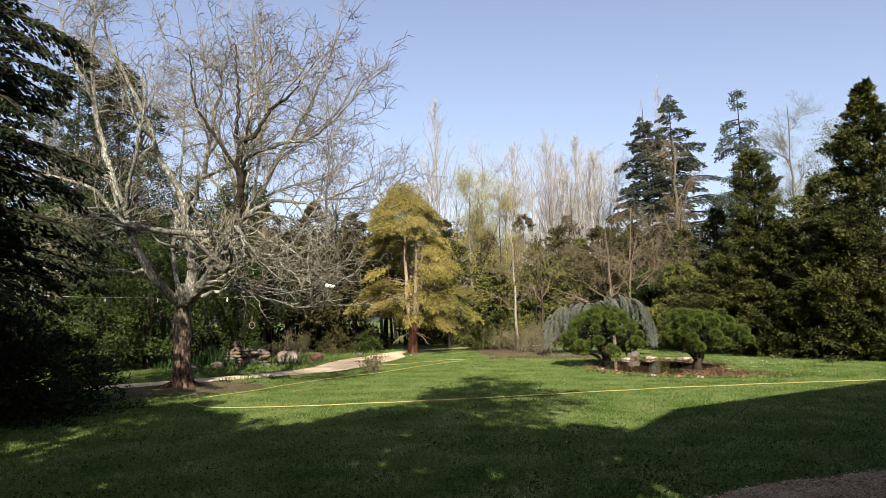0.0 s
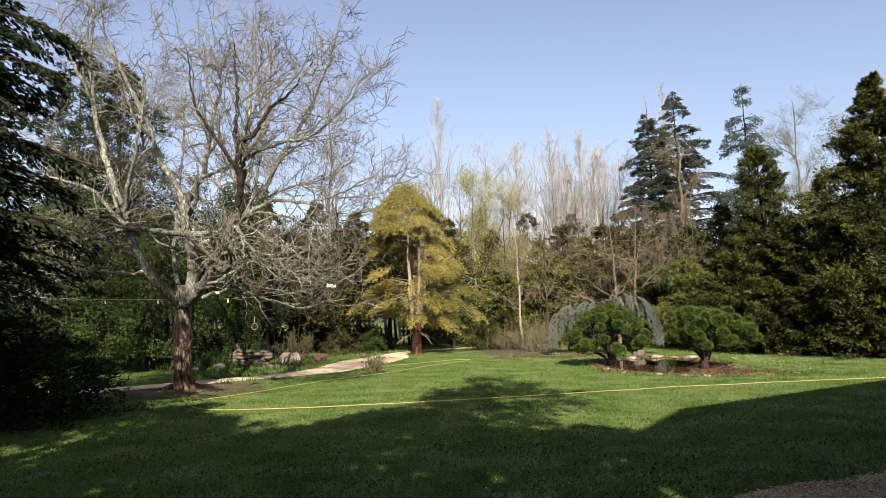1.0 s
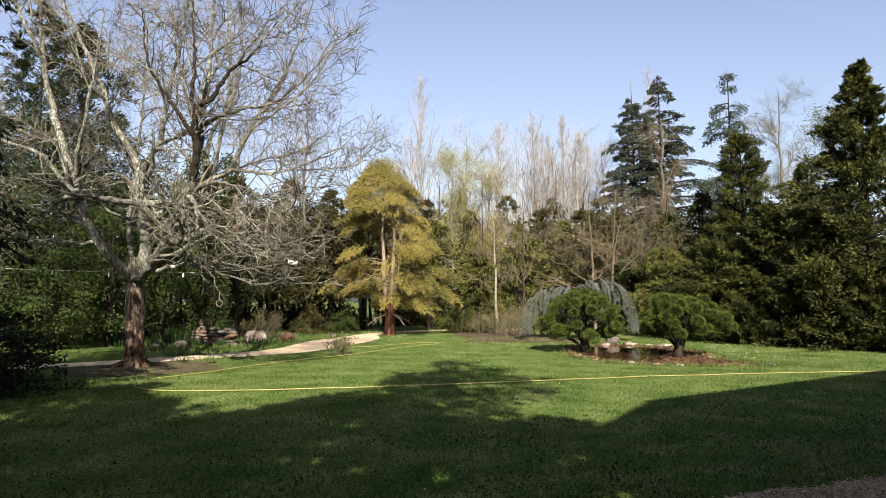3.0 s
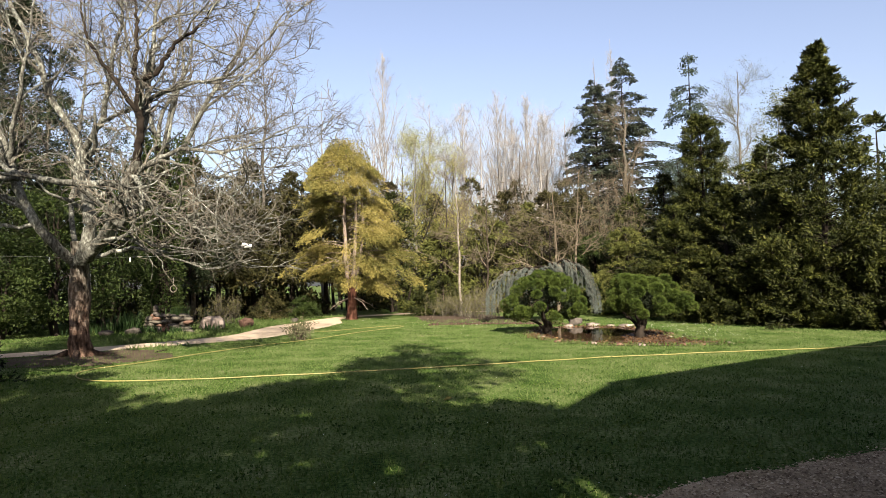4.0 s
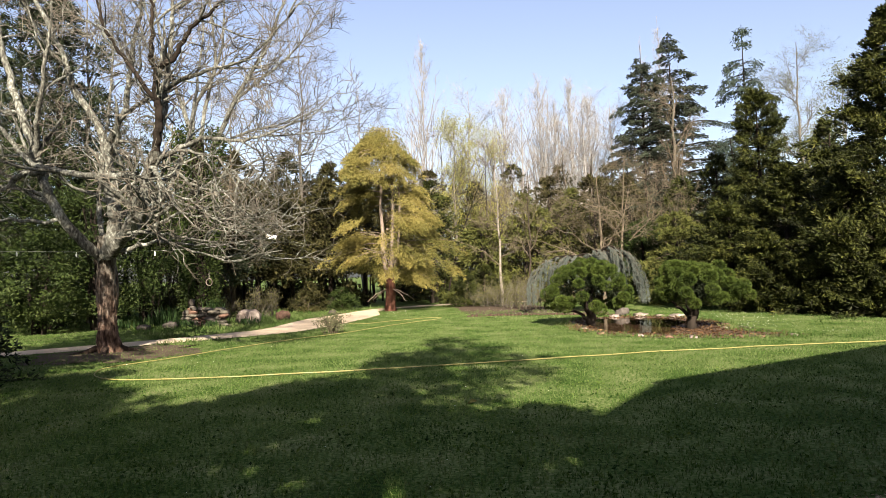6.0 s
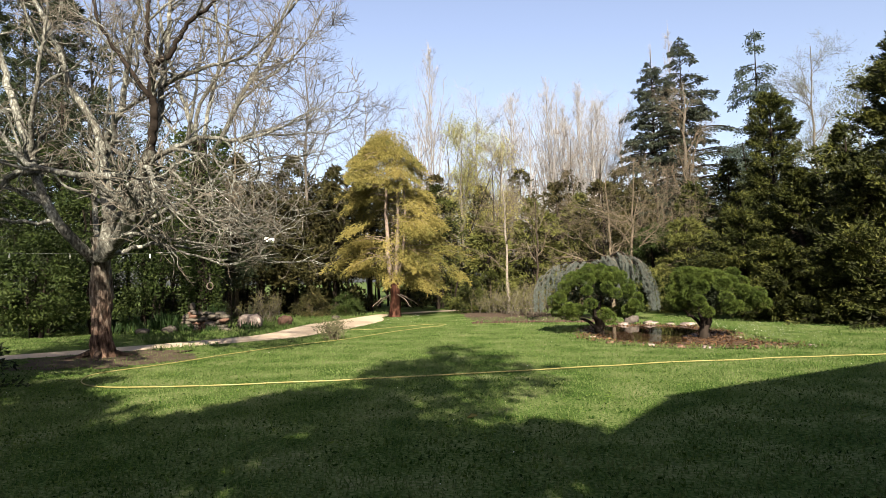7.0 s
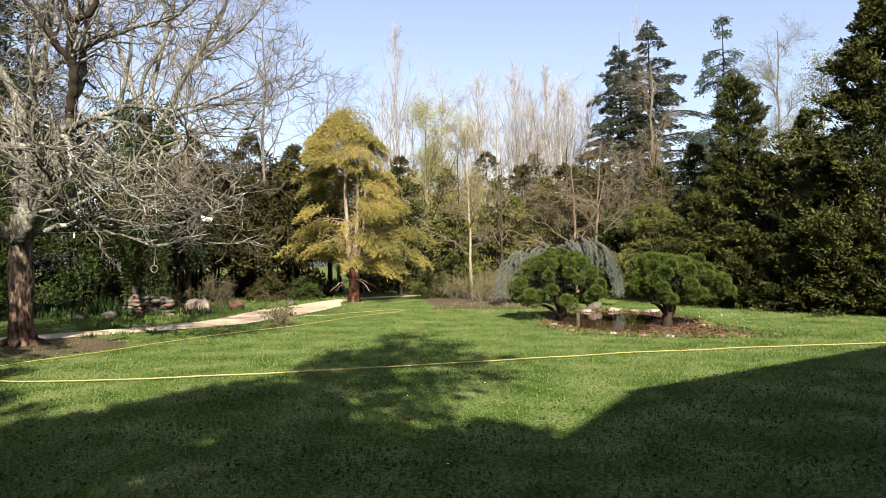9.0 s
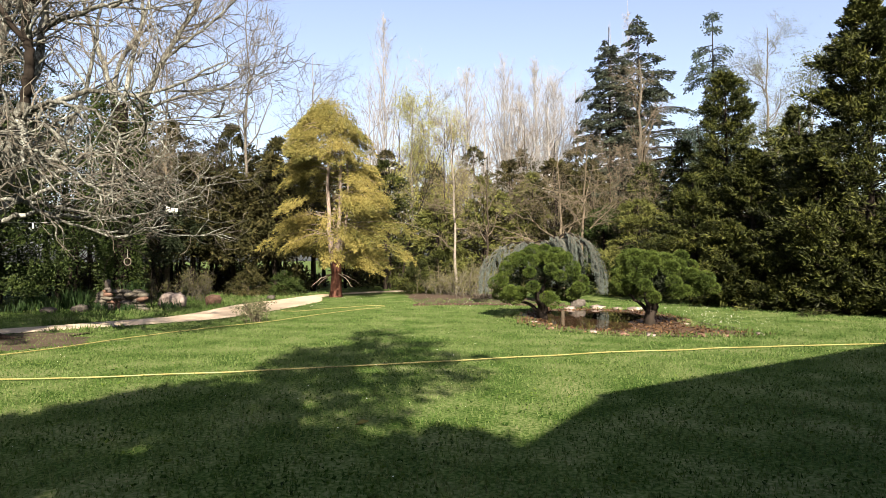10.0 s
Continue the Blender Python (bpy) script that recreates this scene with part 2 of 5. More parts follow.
def thing(name, label, category, place=(0, 0, 0), rz=0.0, group="", kind=""):
    ob = tagged(new(name), label, category, group, kind)
    ob.matrix_world = pose(*place, 0, 0, rz)
    return ob


def alone(name, geo, material, label, category, place=(0, 0, 0), smooth=False, group="", kind=""):
    ob = part(name, geo, material, smooth=smooth)
    ob.location = place
    return tagged(ob, label, category, group, kind)


def tubes(P, R, sides=5):
    """Tapered tubes along many lines at once: P (lines, points, 3), R (lines, points)."""
    B, n, _ = P.shape
    T = unit(np.gradient(P, axis=1))
    ref = np.where(np.abs(T[:, :1, 2:3]) > 0.8, np.array([1.0, 0.3, 0]), UP)
    X = unit(np.cross(T, ref))
    Y = np.cross(T, X)
    a = np.arange(sides) * 2 * math.pi / sides
    ring = X[:, :, None] * np.cos(a)[:, None] + Y[:, :, None] * np.sin(a)[:, None]
    V = (P[:, :, None] + ring * R[:, :, None, None]).reshape(-1, 3)
    i = np.arange(n - 1)[:, None] * sides
    k, k2 = np.arange(sides), (np.arange(sides) + 1) % sides
    F = np.stack([i + k, i + k2, i + sides + k2, i + sides + k], -1).reshape(-1, 4)
    F = (F[None] + (np.arange(B) * n * sides)[:, None, None]).reshape(-1, 4)
    return V, F


def limb(points, r0, r1, n=16, rng=None, rough=0.0):
    """One line resampled smoothly through a few points, with radii."""
    p = np.asarray(points, float)
    d = np.r_[0, np.cumsum(np.linalg.norm(np.diff(p, axis=0), axis=1))]
    s = np.linspace(0, d[-1], n)
    q = np.stack([np.interp(s, d, p[:, k]) for k in range(3)], 1)
    for _ in range(2):
        q[1:-1] = (q[:-2] + 2 * q[1:-1] + q[2:]) / 4
    if rng is not None:
        q[1:-1] += rng.normal(0, rough, (n - 2, 3))
    return q[None], np.linspace(r0, r1, n)[None]


def run(rng, start, way, length, r0, seg, wander, up, tip=0.2):
    """Lines that set out along way and wander, bent up (or down) by up."""
    B = len(start)
    P, R = np.zeros((B, seg + 1, 3)), np.zeros((B, seg + 1))
    P[:, 0], d = start, unit(way)
    step = (length / seg)[:, None]
    for i in range(seg):
        P[:, i + 1] = P[:, i] + d * step
        d = unit(d + rng.normal(0, wander, (B, 3)) + UP * up)
    R[:] = r0[:, None] * np.linspace(1, tip, seg + 1)
    return P, R


def sprout(rng, P, R, count, span=(0.3, 1.0), angle=(30, 60), length=(0.5, 1.0), seg=5, wander=0.15, up=0.05, thin=0.55, fall=0.5, tip=0.25, rmin=0.004):
    """Children of many lines: count on each, at an angle to it, shorter towards its end."""
    B, n, _ = P.shape
    who = np.repeat(np.arange(B), count)
    t = rng.uniform(*span, len(who))
    f = t * (n - 1)
    i = np.minimum(f.astype(int), n - 2)
    w = (f - i)[:, None]
    at = P[who, i] * (1 - w) + P[who, i + 1] * w
    T = unit(P[who, i + 1] - P[who, i])
    r = (R[who, i] * (1 - w[:, 0]) + R[who, i + 1] * w[:, 0]) * thin
    a = np.radians(rng.uniform(*angle, len(who)))[:, None]
    side = unit(np.cross(T, rng.normal(0, 1, (len(who), 3))))
    L = rng.uniform(*length, len(who)) * (1 - fall * t)
    return run(rng, at, T * np.cos(a) + side * np.sin(a), L, np.maximum(r, rmin), seg, wander, up, tip)


def cards(rng, at, way, length, width, fold=0.35, face=None):
    """Small folded leaves or sprays: each is two triangles with a spine along way, turned to face if given."""
    n = len(at)
    d = unit(way)
    side = unit(np.cross(d, rng.normal(0, 1, (n, 3)) if face is None else face))
    nor = np.cross(side, d)
    L, W = (np.broadcast_to(np.asarray(v, float), (n,))[:, None] for v in (length, width))
    tip = at + d * L
    mid = at + d * L * 0.45 - nor * W * fold
    V = np.stack([at, mid + side * W / 2, tip, mid - side * W / 2], 1).reshape(-1, 3)
    b = np.arange(n)[:, None] * 4
    F = np.concatenate([b + [0, 1, 2], b + [0, 2, 3]], 0)
    return V, F


def blades(rng, at, way, length, width):
    """Single-triangle grass blades."""
    n = len(at)
    side = unit(np.cross(way, rng.normal(0, 1, (n, 3)))) * (width / 2)[:, None]
    V = np.stack([at - side, at + side, at + unit(way) * length[:, None]], 1).reshape(-1, 3)
    return V, np.arange(3 * n).reshape(-1, 3)


def on_sphere(rng, n):
    return unit(rng.normal(0, 1, (n, 3)))


def clumps(rng, centres, size, n, length, width, out=0.8, lift=0.0, flat=0.6, spread=0.5, shell=0.45):
    """Leaves about each centre, thicker towards the outside of the clump, looking outward."""
    c = np.repeat(centres, n, 0)
    s = np.repeat(np.broadcast_to(np.asarray(size, float), (len(centres),)), n)
    d = on_sphere(rng, len(c))
    rad = s * rng.uniform(shell, 1.0, len(c))
    off = d * rad[:, None]
    off[:, 2] *= flat
    way = d * out + rng.normal(0, spread, d.shape) + UP * lift
    return cards(rng, c + off, way, rng.uniform(0.6, 1.2, len(c)) * length, rng.uniform(0.7, 1.2, len(c)) * width)


def tufts(rng, hub, out, n, reach, wide, thick, droop, length, width, fold=0.35):
    """Flat drooping sprays: n small leaflets about each hub, strung out along its way."""
    k = np.repeat(np.arange(len(hub)), n)
    o = unit(out)[k]
    side = unit(np.cross(o, UP))
    r, w, h = (np.broadcast_to(np.asarray(v, float), (len(hub),))[k] for v in (reach, wide, thick))
    s = rng.uniform(0, 1, len(k))
    taper = 1.2 - 0.95 * s
    off = rng.normal(0, 1, len(k)) * w * taper
    at = hub[k] + o * ((s - 0.35) * r)[:, None] + side * off[:, None] + UP * (rng.normal(0, 1, len(k)) * h * taper - droop * s**2 * r)[:, None]
    way = o * 0.75 + rng.normal(0, 0.45, at.shape) - UP * (droop * s * rng.uniform(0.3, 1.2, len(k)))[:, None]
    face = o * 0.7 + UP * 0.5 + rng.normal(0, 0.5, at.shape)
    at[:, 2] = np.maximum(at[:, 2], 0.03)
    return cards(rng, at, way, rng.uniform(0.55, 1.25, len(k)) * length, rng.uniform(0.6, 1.2, len(k)) * width, fold, face)


def barky(P, R, sides, amp, seed):
    """A thick tube with uneven, fluted bark."""
    V, F = tubes(P, R, sides)
    c = np.repeat(P[0], sides, 0)
    d = V - c
    k = np.array([1 + amp * (noise.noise(Vector((x * 5, y * 5, z * 1.1 + seed))) + 0.6 * noise.noise(Vector((x * 14, y * 14, z * 2.5 + seed)))) for x, y, z in V])
    return c + d * k[:, None], F


def stone(rng, size, rough=0.18, sub=2):
    """A rounded, uneven block about size (x, y, z), its middle at the origin."""
    bm = bmesh.new()
    bmesh.ops.create_icosphere(bm, subdivisions=sub, radius=0.5)
    o = Vector(rng.uniform(-50, 50, 3))
    for v in bm.verts:
        p = v.co.normalized()
        q = Vector([math.copysign(abs(c) ** 0.85, c) for c in p]) * 0.5
        q *= 1 + rough * noise.noise(p * 1.6 + o) + rough * 0.5 * noise.noise(p * 4 + o)
        v.co = Vector((q.x * size[0], q.y * size[1], q.z * size[2]))
    V = np.array([v.co for v in bm.verts])
    F = np.array([[v.index for v in f.verts] for f in bm.faces])
    bm.free()
    return V, F


def moved(geo, off):
    return geo[0] + np.asarray(off, float), geo[1]


def box(sx, sy, sz, off=(0, 0, 0)):
    V = np.array([[x, y, z] for x in (-0.5, 0.5) for y in (-0.5, 0.5) for z in (0, 1)]) * (sx, sy, sz) + off
    return V, np.array([[0, 1, 3, 2], [4, 6, 7, 5], [0, 4, 5, 1], [2, 3, 7, 6], [0, 2, 6, 4], [1, 5, 7, 3]])


def rod(points, r, sides=8, n=2):
    p = np.asarray(points, float)[None]
    return tubes(p, np.full(p.shape[:2], r), sides)


def sheet(outline, z, cell=0.25, rag=0.0, seed=3):
    """A flat patch inside an outline, with a ragged edge and slightly crowned."""
    bm = bmesh.new()
    pts = []
    for (x0, y0), (x1, y1) in zip(outline, outline[1:] + outline[:1]):
        k = max(1, int(math.hypot(x1 - x0, y1 - y0) / cell))
        pts += [(x0 + (x1 - x0) * i / k, y0 + (y1 - y0) * i / k) for i in range(k)]
    vs = []
    for x, y in pts:
        v = noise.noise_vector(Vector((x * 1.7, y * 1.7, seed))) + 0.6 * noise.noise_vector(Vector((x * 6, y * 6, seed)))
        vs.append(bm.verts.new((x + rag * v.x, y + rag * v.y, z)))
    f = bm.faces.new(vs)
    if f.normal.z < 0:
        f.normal_flip()
    bmesh.ops.triangulate(bm, faces=[f])
    V = np.array([v.co for v in bm.verts])
    bm.verts.index_update()
    F = np.array([[v.index for v in f.verts] for f in bm.faces])
    bm.free()
    return V, F


def inside(x, y, outline):
    """Which of many points lie inside an outline."""
    r = np.zeros(len(x), bool)
    for (x0, y0), (x1, y1) in zip(outline, outline[1:] + outline[:1]):
        c = ((y0 > y) != (y1 > y)) & (x < (x1 - x0) * (y - y0) / (y1 - y0 + 1e-12) + x0)
        r ^= c
    return r


def band(line, widths, step=0.3):
    """The outline of a ribbon along a line."""
    p = np.asarray(line, float)
    d = np.r_[0, np.cumsum(np.linalg.norm(np.diff(p, axis=0), axis=1))]
    s = np.linspace(0, d[-1], max(8, int(d[-1] / step)))
    q = np.stack([np.interp(s, d, p[:, k]) for k in range(2)], 1)
    w = np.interp(s, d, widths)
    for _ in range(6):
        q[1:-1] = (q[:-2] + 2 * q[1:-1] + q[2:]) / 4
        w[1:-1] = (w[:-2] + 2 * w[1:-1] + w[2:]) / 4
    t = unit(np.gradient(q, axis=0))
    nrm = np.stack([-t[:, 1], t[:, 0]], 1)
    a, b = q + nrm * w[:, None] / 2, q - nrm * w[:, None] / 2
    return [tuple(v) for v in a] + [tuple(v) for v in b[::-1]]


# ---- kinds of tree ----
def bare_tree(name, label, place, H, spread, seed, bark, twig, forks=5, trunk_r=0.16, clear=0.3, twigs=(7, 6, 4), lean=(0, 0), up=0.07, category="bare tree", group="", angle=(25, 50), leaves=None, leaf_n=0, leaf_size=0.12):
    """A leafless tree: a trunk, limbs, and a crown of twigs; a few young leaves if asked for."""
    rng = np.random.default_rng(seed)
    tree = thing(name, label, category, place, group=group)
    P0, R0 = limb([(0, 0, -0.1), (lean[0] * 0.2, lean[1] * 0.2, H * 0.3), (lean[0] * 0.6, lean[1] * 0.6, H * 0.65), (lean[0], lean[1], H * 0.97)], trunk_r, trunk_r * 0.12, 14, rng, 0.004 * H)
    part("trunk", [tubes(P0, R0, 9)], bark, tree, smooth=True)
    P1, R1 = sprout(rng, P0, R0, forks, (clear, 0.9), angle, (spread * 0.9, spread * 1.4), 9, 0.19, up, 0.6, 0.55)
    P2, R2 = sprout(rng, P1, R1, twigs[0], (0.2, 1.0), (25, 60), (spread * 0.35, spread * 0.7), 6, 0.26, up, 0.55, 0.45, rmin=0.008)
    P3, R3 = sprout(rng, P2, R2, twigs[1], (0.15, 1.0), (25, 60), (spread * 0.16, spread * 0.36), 4, 0.3, up, 0.5, 0.4, rmin=0.006)
    for q, w in zip(P1, R1):
        part("limb", [tubes(q[None], w[None], 6)], twig, tree, smooth=True)
    fine = [tubes(P2, R2, 4), tubes(P3, R3, 3)]
    if twigs[2]:
        P4, R4 = sprout(rng, P3, R3, twigs[2], (0.15, 1.0), (25, 55), (spread * 0.07, spread * 0.17), 2, 0.15, up, 0.6, 0.3, rmin=0.005)
        fine.append(tubes(P4, R4, 3))
    part("crown", fine, twig, tree, "leafless twigs")
    if leaves:
        pts = P3.reshape(-1, 3)
        pick = pts[rng.integers(0, len(pts), leaf_n)] + rng.normal(0, 0.18, (leaf_n, 3))
        part("leaves", [cards(rng, pick, rng.normal(0, 1, (leaf_n, 3)), rng.uniform(0.6, 1.3, leaf_n) * leaf_size, leaf_size * 0.6)], leaves, tree, "sparse young leaves")
    return tree


def poplar(name, label, place, H, R, seed, group="bare poplars behind the garden"):
    """A columnar leafless poplar: steep limbs and fine upright twigs."""
    rng = np.random.default_rng(seed)
    tree = thing(name, label, "poplar", place, group=group)
    P0, R0 = limb([(0, 0, -0.1), (0.1, 0, H * 0.5), (0, 0.1, H)], 0.11, 0.012, 14, rng, 0.05)
    part("trunk", [tubes(P0, R0, 7)], M_TWIG_POPLAR, tree, smooth=True)
    n = 84
    u = np.sort(rng.uniform(0.1, 0.95, n))
    az = np.arange(n) * 2.39996 + rng.normal(0, 0.4, n)
    a = np.radians(rng.uniform(13, 26, n))
    wide = R * 1.3 * np.minimum(1, u / 0.2) * np.minimum(1, (1.02 - u) / 0.8) * rng.uniform(0.6, 1.1, n)
    L = np.minimum(wide / np.sin(a), (1.03 - u) * H * 0.9) + 0.2
    start = np.stack([np.interp(u * H, P0[0, :, 2], P0[0, :, k]) for k in (0, 1, 2)], 1)
    way = np.stack([np.cos(az) * np.sin(a), np.sin(az) * np.sin(a), np.cos(a)], 1)
    P1, R1 = run(rng, start, way, L, 0.007 + 0.0055 * L, 8, 0.1, 0.05)
    fine = []
    for a0, a1, f in ((0.0, 0.4, 1.0), (0.4, 0.65, 0.75), (0.65, 0.85, 0.5), (0.85, 1.0, 0.3)):
        tier = (u >= a0) & (u < a1)
        P2, R2 = sprout(rng, P1[tier], R1[tier], 10, (0.12, 1.0), (18, 48), (R * 0.4 * f, R * 0.9 * f), 3, 0.16, 0.1, 0.5, 0.4, rmin=0.0095)
        P3, R3 = sprout(rng, P2, R2, 2, (0.1, 1.0), (18, 50), (R * 0.25 * f, R * 0.55 * f), 2, 0.15, 0.1, 0.6, 0.3, rmin=0.009)
        fine += [tubes(P2, R2, 3), tubes(P3, R3, 3)]
    part("crown", [tubes(P1, R1, 4)] + fine, M_TWIG_POPLAR, tree, "upright leafless twigs")
    return tree


def conifer(name, label, place, H, R, seed, leaf, bark=None, n=150, z0=0.08, sprays=60, size=0.3, droop=0.25, rise=0.25, power=0.85, thin=1.0, category="conifer", group="", trunk_r=0.17, flat=0.12):
    """A tiered conifer: a mast, drooping boughs in whorls, flat sprays along each bough."""
    rng = np.random.default_rng(seed)
    tree = thing(name, label, category, place, group=group)
    P0, R0 = limb([(0, 0, -0.1), (0.05, 0, H * 0.5), (0, 0, H)], trunk_r, 0.015, 10)
    part("trunk", [tubes(P0, R0, 8)], bark or M_BARK_DARK, tree, smooth=True)
    u = np.sort(rng.uniform(0, 1, n) ** 1.05)
    az = np.arange(n) * 2.39996 + rng.normal(0, 0.35, n)
    L = R * (1 - u) ** power * rng.uniform(0.5, 1.15, n) + 0.12
    start = np.stack([0 * u, 0 * u, H * (z0 + (0.99 - z0) * u)], 1)
    d = np.stack([np.cos(az), np.sin(az), np.full(n, rise)], 1)
    P1, R1 = run(rng, start, d, L, 0.012 + 0.018 * L, 6, 0.05, -droop * 0.3)
    tagged(part("branchwork", [tubes(P1, R1, 4)], bark or M_BARK_DARK, tree), kind="stuff")
    k = np.maximum(4, (sprays * L / R).astype(int))
    who = np.repeat(np.arange(n), k)
    s = rng.uniform(0.12, 1.0, len(who)) ** 0.8
    f = s * 6
    i = np.minimum(f.astype(int), 5)
    w = (f - i)[:, None]
    at = P1[who, i] * (1 - w) + P1[who, i + 1] * w
    T = unit(P1[who, i + 1] - P1[who, i])
    side = unit(np.cross(T, UP)) * rng.choice([-1, 1], len(who))[:, None]
    reach = (rng.uniform(0, 1, len(who)) * 0.34 * L[who] * (1.15 - s))[:, None]
    at = at + side * reach + rng.normal(0, flat * size * 2, at.shape) - UP * reach * droop
    way = T * 0.8 + side * 0.7 + rng.normal(0, 0.3, at.shape) - UP * droop * 0.8
    part("crown", [cards(rng, at, way, rng.uniform(0.6, 1.25, len(at)) * size, rng.uniform(0.3, 0.5, len(at)) * size * thin)], leaf, tree, "dense needled boughs")
    return tree


def plume_tree(name, label, place, H, R, seed, leaf, bark=None, plumes=260, per=90, size=0.24, bare=0.04, power=0.75, category="conifer", group="", rag=0.35, low=0.75, trunk_r=0.16, lift=0.5, tight=1.0, wide=1.0, sag=0.5, point=0.1):
    """A feathery evergreen: ragged plumes of foliage over an uneven cone, on boughs from a trunk."""
    rng = np.random.default_rng(seed)
    tree = thing(name, label, category, place, group=group)
    P0, R0 = limb([(0, 0, -0.1), (0.06, 0.03, H * 0.5), (0, 0, H * 0.9)], trunk_r, 0.02, 10)
    part("trunk", [tubes(P0, R0, 8)], bark or M_BARK_DARK, tree, smooth=True)
    u = rng.uniform(0, 1, plumes) ** 1.05
    az = rng.uniform(0, 6.2832, plumes)
    prof = np.minimum(1, low + (1 - low) * u / 0.22) * (1 - u) ** power * np.minimum(1, (1 - u) / point) ** 0.6
    lump = np.array([1 + rag * noise.noise(Vector((math.cos(a) * 1.3, math.sin(a) * 1.3, v * H * 0.55 + seed))) * 1.6 for a, v in zip(az, u)])
    rad = R * prof * lump * rng.uniform(0.55, 1.18, plumes) + 0.08
    z = H * (bare + (0.965 - bare) * u)
    tip = np.stack([np.cos(az) * rad, np.sin(az) * rad, z], 1)
    root = np.stack([0 * u, 0 * u, np.maximum(0.1, z - rad * 0.25)], 1)
    q = np.linspace(0, 1, 4)[None, :, None]
    P1 = root[:, None] * (1 - q) + tip[:, None] * q
    R1 = (0.007 + 0.005 * rad)[:, None] * np.linspace(1, 0.3, 4)
    tagged(part("branchwork", [tubes(P1, R1, 3)], bark or M_BARK_DARK, tree), kind="stuff")
    hubs = 2
    kf = np.repeat(np.arange(plumes), hubs)
    first = np.arange(len(kf)) % hubs == 0
    sf = np.where(first, 0.98, rng.uniform(0.35, 0.85, len(kf)))
    out = unit(tip - root)[kf]
    side = unit(np.cross(out, UP)) * (np.where(first, 0, rng.normal(0, 1, len(kf))) * (0.06 + 0.16 * rad[kf]))[:, None]
    hub = root[kf] * (1 - sf)[:, None] + tip[kf] * sf[:, None] + side
    way = out + side * 0.6 + rng.normal(0, 0.22, out.shape) + UP * (lift * rng.uniform(0.0, 1.1, len(kf)))[:, None]
    big = np.clip(0.2 + 0.3 * rad[kf], 0.2, 1.0) * tight * rng.uniform(0.65, 1.3, len(kf))
    part("crown", [tufts(rng, hub, way, max(4, per // hubs), big * 1.35, big * 0.21, big * 0.18, sag, size, size * 0.26 * wide)], leaf, tree, "feathery evergreen foliage")
    return tree


def leafy_tree(name, label, place, H, R, seed, leaf, bark=None, blobs=90, per=150, size=0.16, clear=0.25, stems=3, category="evergreen shrub", group="", squash=0.75, trunk_r=0.09, block=1.0):
    """A broad evergreen on several stems: overlapping clumps of leaves over an uneven dome."""
    rng = np.random.default_rng(seed)
    tree = thing(name, label, category, place, group=group)
    for j in range(stems):
        a = rng.uniform(0, 6.28)
        x, y = math.cos(a) * R * 0.3, math.sin(a) * R * 0.3
        P, Q = limb([(x * 0.4, y * 0.4, -0.1), (x * 0.7, y * 0.7, H * 0.35), (x * 1.3, y * 1.3, H * 0.8)], trunk_r, 0.02, 10, rng, 0.04)
        P1, Q1 = sprout(rng, P, Q, 9, (0.3, 1.0), (30, 70), (R * 0.4, R * 0.8), 5, 0.12, 0.05, 0.5, 0.3)
        part("stem", [tubes(P, Q, 7), tubes(P1, Q1, 4)], bark or M_BARK_DARK, tree, smooth=True)
    u = rng.uniform(0, 1, blobs)
    az = rng.uniform(0, 6.283, blobs)
    rr = R * np.sqrt(np.sin(np.clip(u * 0.93 + 0.07, 0, 1) * math.pi) ** 0.9) * rng.uniform(0.35, 1.0, blobs) ** 0.5
    rr *= np.array([1 + 0.45 * noise.noise(Vector((math.cos(a), math.sin(a), v * 2.2 + seed))) for a, v in zip(az, u)])
    c = np.stack([np.cos(az) * rr, np.sin(az) * rr * block, H * (clear + (0.95 - clear) * u)], 1)
    part("crown", [clumps(rng, c, rng.uniform(0.35, 0.8, blobs) * min(1.0, R * 0.36), per, size, size * 0.5, 0.7, 0.15, squash, 0.6, 0.3)], leaf, tree, "clumped evergreen leaves")
    return tree

# ---- ground ----
def ground_sheet():
    fine = list(np.arange(-60, 61, 3.0))
    xs = np.array([-2600, -1200, -500, -220, -110] + fine + [110, 220, 500, 1200, 2600])
    ys = xs + 20
    X, Y = np.meshgrid(xs, ys, indexing="ij")
    n = len(xs)
    V = np.stack([X.ravel(), Y.ravel(), 0 * X.ravel()], 1)
    i = (np.arange(n - 1)[:, None] * n + np.arange(n - 1)).ravel()
    return V, np.stack([i, i + n, i + n + 1, i + 1], 1)


tagged(part("ground", [ground_sheet()], M_LAWN), "short green lawn turf with moss and daisies", "lawn", kind="structure")

DRIVE = [(-3.0, 2.6), (-0.6, 4.9), (0.6, 5.9), (1.69, 6.83), (2.64, 7.5), (3.5, 8.0), (4.6, 8.6), (6.5, 9.6), (9.0, 11.6), (9.5, 9.0), (4.0, 2.9), (3.2, 0.5), (2.0, -2.0), (-4.0, -2.0)]
tagged(part("drive", [sheet(DRIVE, 0.008, 0.1, 0.16)], M_GRAVEL), "pinkish pea gravel drive at the lawn edge", "gravel drive", kind="structure")
PATH_LINE = [(-19.0, 12.3), (-15.0, 14.8), (-12.4, 16.4), (-10.5, 18.55), (-9.1, 20.35), (-8.15, 21.8), (-7.95, 23.2), (-8.0, 25.2), (-8.1, 27.6), (-8.0, 29.6), (-8.4, 32.0), (-8.2, 34.2), (-6.9, 36.3), (-4.8, 38.2), (0.5, 40.0)]
